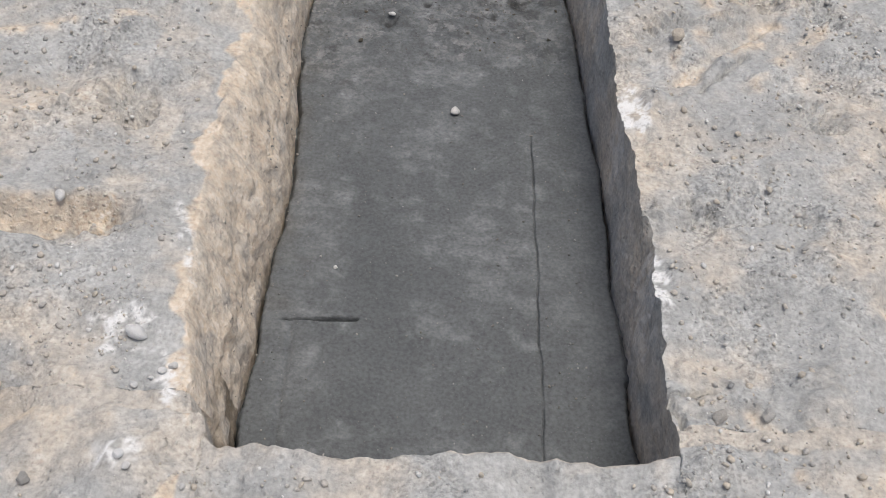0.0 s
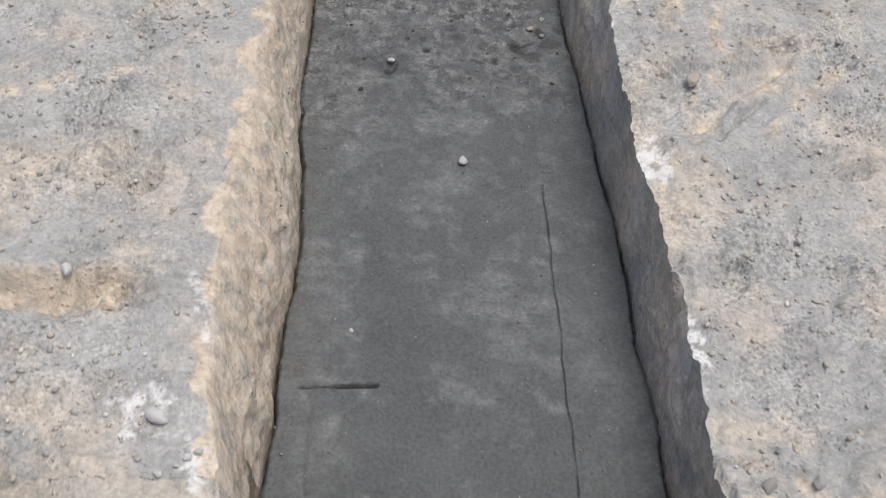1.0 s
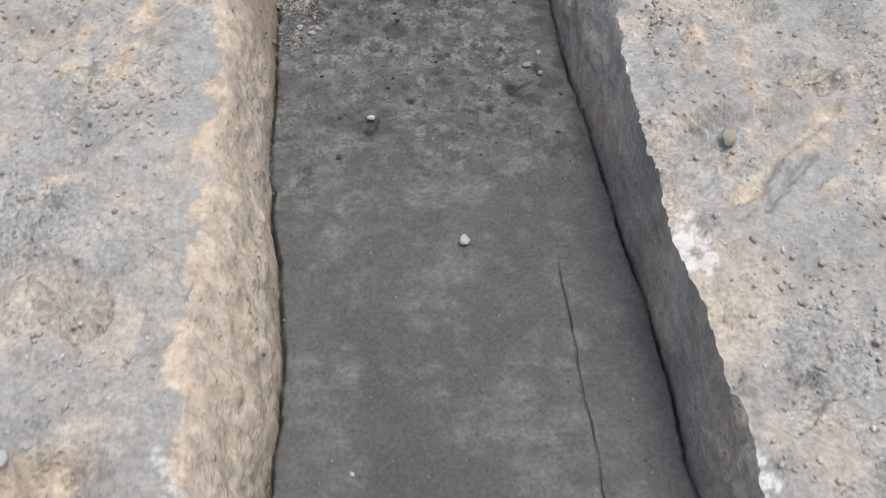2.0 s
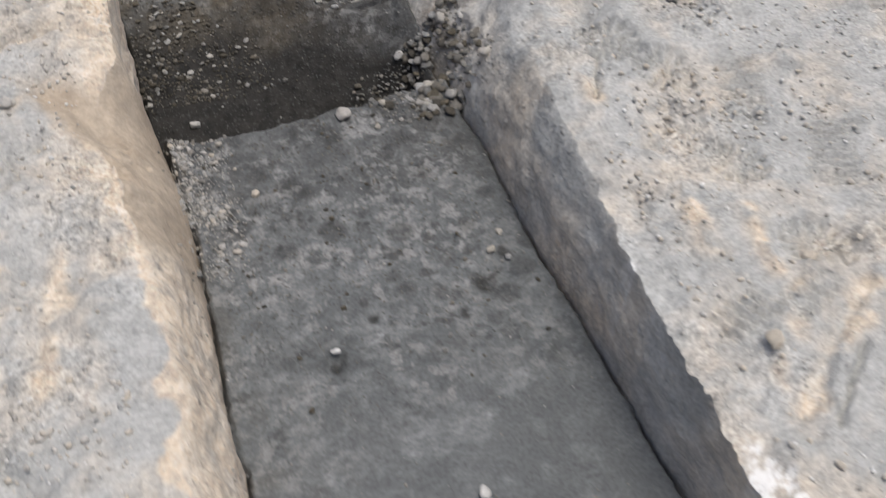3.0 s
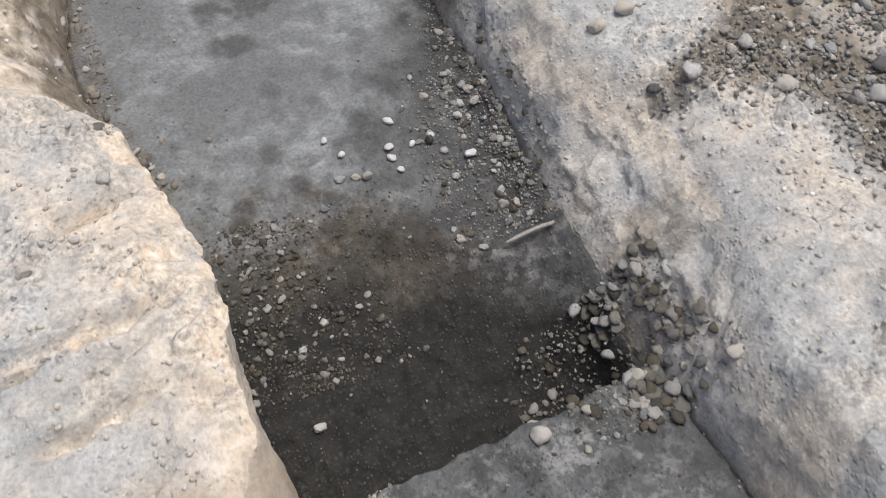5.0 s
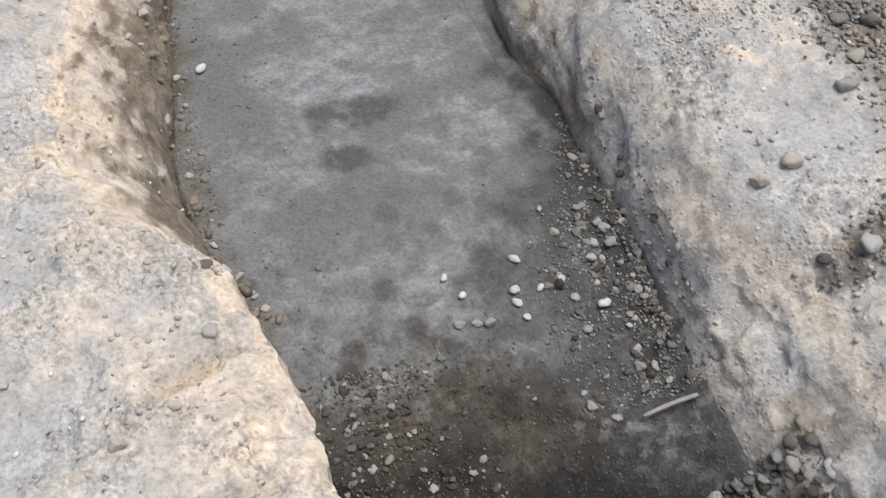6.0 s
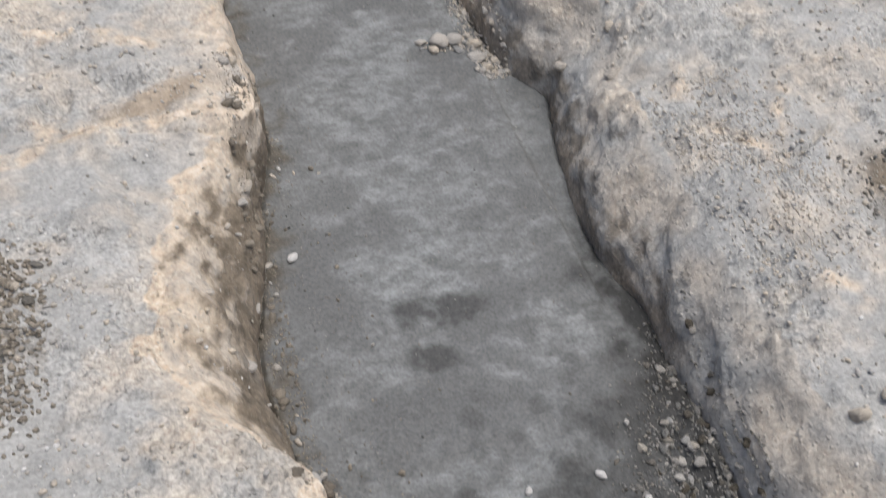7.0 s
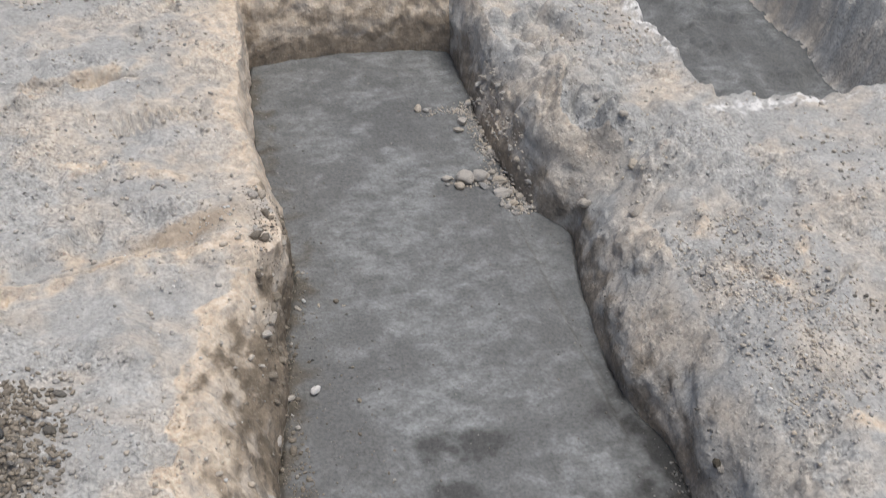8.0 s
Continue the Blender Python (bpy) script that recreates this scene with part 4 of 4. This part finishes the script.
gravel_heap("rubble", "dark crumbs and pebbles on the screed before the pit",
            lambda x, y: (.15 + patchy(x, y, .1, 317)) * soft(y, 2.0, 2.5), (-.30, .30, 2.0, 2.86), (.004, .013), (PIT_STONE, PIT_STONE, DARK_STONE), 150, 1300, 19, (.002, .005))
gravel_heap("rubble", "brown crumbs along the foot of the tan wall",
            lambda x, y: soft(-x, .30 + .10 * soft(y, 3.4, 3.8) * (1 - soft(y, 4.2, 4.6)), .40) + .03, (-.46, -.24, 3.5, 4.6), (.007, .030), (BROWN_CLOD, BROWN_CLOD, CLOD), 200, 1500, 20, (.002, .006))


# single pebbles
SINGLE = [stone_mesh("pebble", 900 + i, WHITE_STONE, 3, .12) for i in range(5)]
SINGLE_GREY = [stone_mesh("pebble", 950 + i, GREY_STONE, 3, .38) for i in range(5)]
SINGLE_TAN = [stone_mesh("pebble", 970 + i, CLOD, 3, .3) for i in range(4)]
pick = random.Random(5)


def pebble(meshes, x, y, size, label, sink=.3, flat=1.0, name="pebble"):
    return tagged(put_stone(new(name, meshes[pick.randrange(len(meshes))]), x, y, size, pick, sink, flat), label, "pebble", "single pebbles")


for x, y, s in ((.03, 1.879, .026), (-.131, 2.222, .018), (-.479, 1.026, .034), (-.673, 1.320, .026), (-.465, .93, .017), (-.425, .955, .017), (-.41, .965, .016),
                (-.44, .94, .010), (-.44, .77, .016), (-.36, .755, .014), (-.455, .79, .020), (-.02, .79, .012), (-.198, 1.398, .010), (-.066, 3.547, .017),
                (-.045, 3.506, .018), (.069, 3.553, .021), (.047, 3.492, .021), (.092, 3.485, .016), (.043, 3.468, .022), (.049, 3.435, .018), (.135, 3.492, .018), (.188, 3.423, .026), (-.366, 4.185, .024), (-.35, 4.47, .012)):
    pebble(SINGLE, x, y, s, "rounded white pebble lying loose on the screed" if -.34 < x < .3 and y > 1 else "rounded white pebble lying on the dusty ground", -.1, 1.0)
for x, y, s in ((.447, .928, .034), (.213, 2.37, .022), (.245, 2.41, .020), (.24, 2.345, .018), (-.26, 3.043, .026), (.119, 3.209, .022), (.087, 3.241, .022), (-.243, 3.181, .020),
                (-.119, 3.221, .018), (-.068, 3.453, .022), (-.038, 3.448, .022), (-.017, 3.442, .022), (.159, 3.588, .022), (.237, 3.577, .022), (.219, 3.547, .022), (.199, 3.513, .022), (.221, 3.633, .022), (.153, 3.649, .016), (.198, 3.29, .024), (.208, 3.323, .022), (.221, 3.283, .022), (-.216, 3.398, .022),
                (.05, 2.86, .024), (.13, 2.83, .026), (.22, 2.80, .024), (-.64, 1.245, .018), (-.59, .76, .026), (.52, .93, .03), (.70, .86, .02), (.8, 1.12, .03)):
    pebble(SINGLE_GREY, x, y, s, "smooth grey pebble lying loose on the earth", .3, .9)
for x, y, s in ((.338, 2.772, .038), (.036, 2.815, .036), (-.186, 2.65, .020), (-.60, 2.76, .03), (.48, 1.86, .035), (.62, 2.0, .03), (.16, 4.87, .05), (.12, 4.87, .055), (.10, 4.84, .03),
                (.42, 4.80, .03), (.45, 4.70, .026), (-.48, 3.39, .03), (-.63, 3.237, .03), (-.55, 3.28, .02), (.5, 3.45, .04), (.43, 3.43, .04)):
    pebble(SINGLE_TAN, x, y, s, "pale tan lump of stone on the dry earth", .3, 1.0, "stone")

CHUNKS = [stone_mesh("earth_clod", 990 + i, CLOD, 3, .5) for i in range(4)]
for x, y, size in ((.20, 4.80, .045), (.18, 5.14, .045), (.16, 5.10, .03), (.21, 4.86, .04), (.34, 4.60, .04), (.40, 4.45, .035), (.45, 4.60, .04), (-.50, 3.86, .035), (-.44, 4.28, .03), (-.46, 4.05, .035)):
    pebble(CHUNKS, x, y, size, "lump of dry crumbled earth broken from the trench edge", .5, .9, "earth_clod")

# small stones and crumbs all over
rs = np.random.RandomState(4)
spots = []
while len(spots) < 26000:
    x, y = rs.uniform(-1.2, 1.7), rs.uniform(.3, 6.2)
    if -.47 < x < .40 and y > .80 or second_trench(np.array(x), np.array(y)) > -.02:
        continue
    if rs.rand() < patchy(x, y, .24, 23) ** 2 * .9 + .04:
        spots.append((x, y, .0035 + .013 * rs.rand() ** 3.5))
grit("bank_grit", spots[:15500], CLOD, "small grey and tan crumbs strewn over the ground")
grit("bank_pebbles", [(x, y, .85 * s) for x, y, s in spots[15500:19500]], GREY_STONE, "small grey pebbles strewn over the ground")
grit("white_grit", [(x, y, .8 * s) for x, y, s in spots[22500:]], WHITE_STONE, "small white pebbles strewn over the ground")
spots = []
while len(spots) < 3000:
    y, x = rs.uniform(.95, 5.5), rs.uniform(-.36, .30)
    edge = min(x + .36, .33 - x)
    if rs.rand() < .12 + .9 * math.exp(-edge / .03):
        spots.append((x, y, .002 + .006 * rs.rand() ** 4))
grit("floor_crumbs", spots, DARK_STONE, "dark crumbs of earth on the screed floor")


def board(ax, ay, bx, by, width, thick):
    """A weathered strip of wood, a little bent and splintered at its ends."""
    bm = bmesh.new()
    n, rings = 14, []
    d = Vector((bx - ax, by - ay, 0))
    side_ = Vector((-d.y, d.x, 0)).normalized()
    for i in range(n + 1):
        s = i / n
        w = width * (1 - .5 * max(0, abs(s - .5) * 2 - .8) / .2) * (1 + .12 * noise.noise(Vector((s * 9, 0, 3))))
        c = Vector((ax, ay, 0)) + d * s + Vector((0, 0, .006 * math.sin(s * 3.1)))
        rings.append([bm.verts.new(c + side_ * w * u + Vector((0, 0, thick * v))) for u, v in ((-.5, 0), (.5, 0), (.5, .8), (.4, 1), (-.4, 1), (-.5, .8))])
    for a, b in zip(rings, rings[1:]):
        for k in range(6):
            bm.faces.new((a[k], b[k], b[(k + 1) % 6], a[(k + 1) % 6]))
    bm.faces.new(rings[0])
    bm.faces.new(rings[-1][::-1])
    bmesh.ops.recalc_face_normals(bm, faces=bm.faces)
    me = bpy.data.meshes.new("wooden_stick")
    bm.to_mesh(me)
    bm.free()
    me.materials.append(WOOD)
    ob = new("wooden_stick", me)
    ob.location.z = (lie(ax, ay) + lie(bx, by)) / 2 + .002
    return tagged(ob, "weathered grey strip of wood lying at the pit's rim", "stick")


board(.155, 3.192, .268, 3.203, .007, .005)
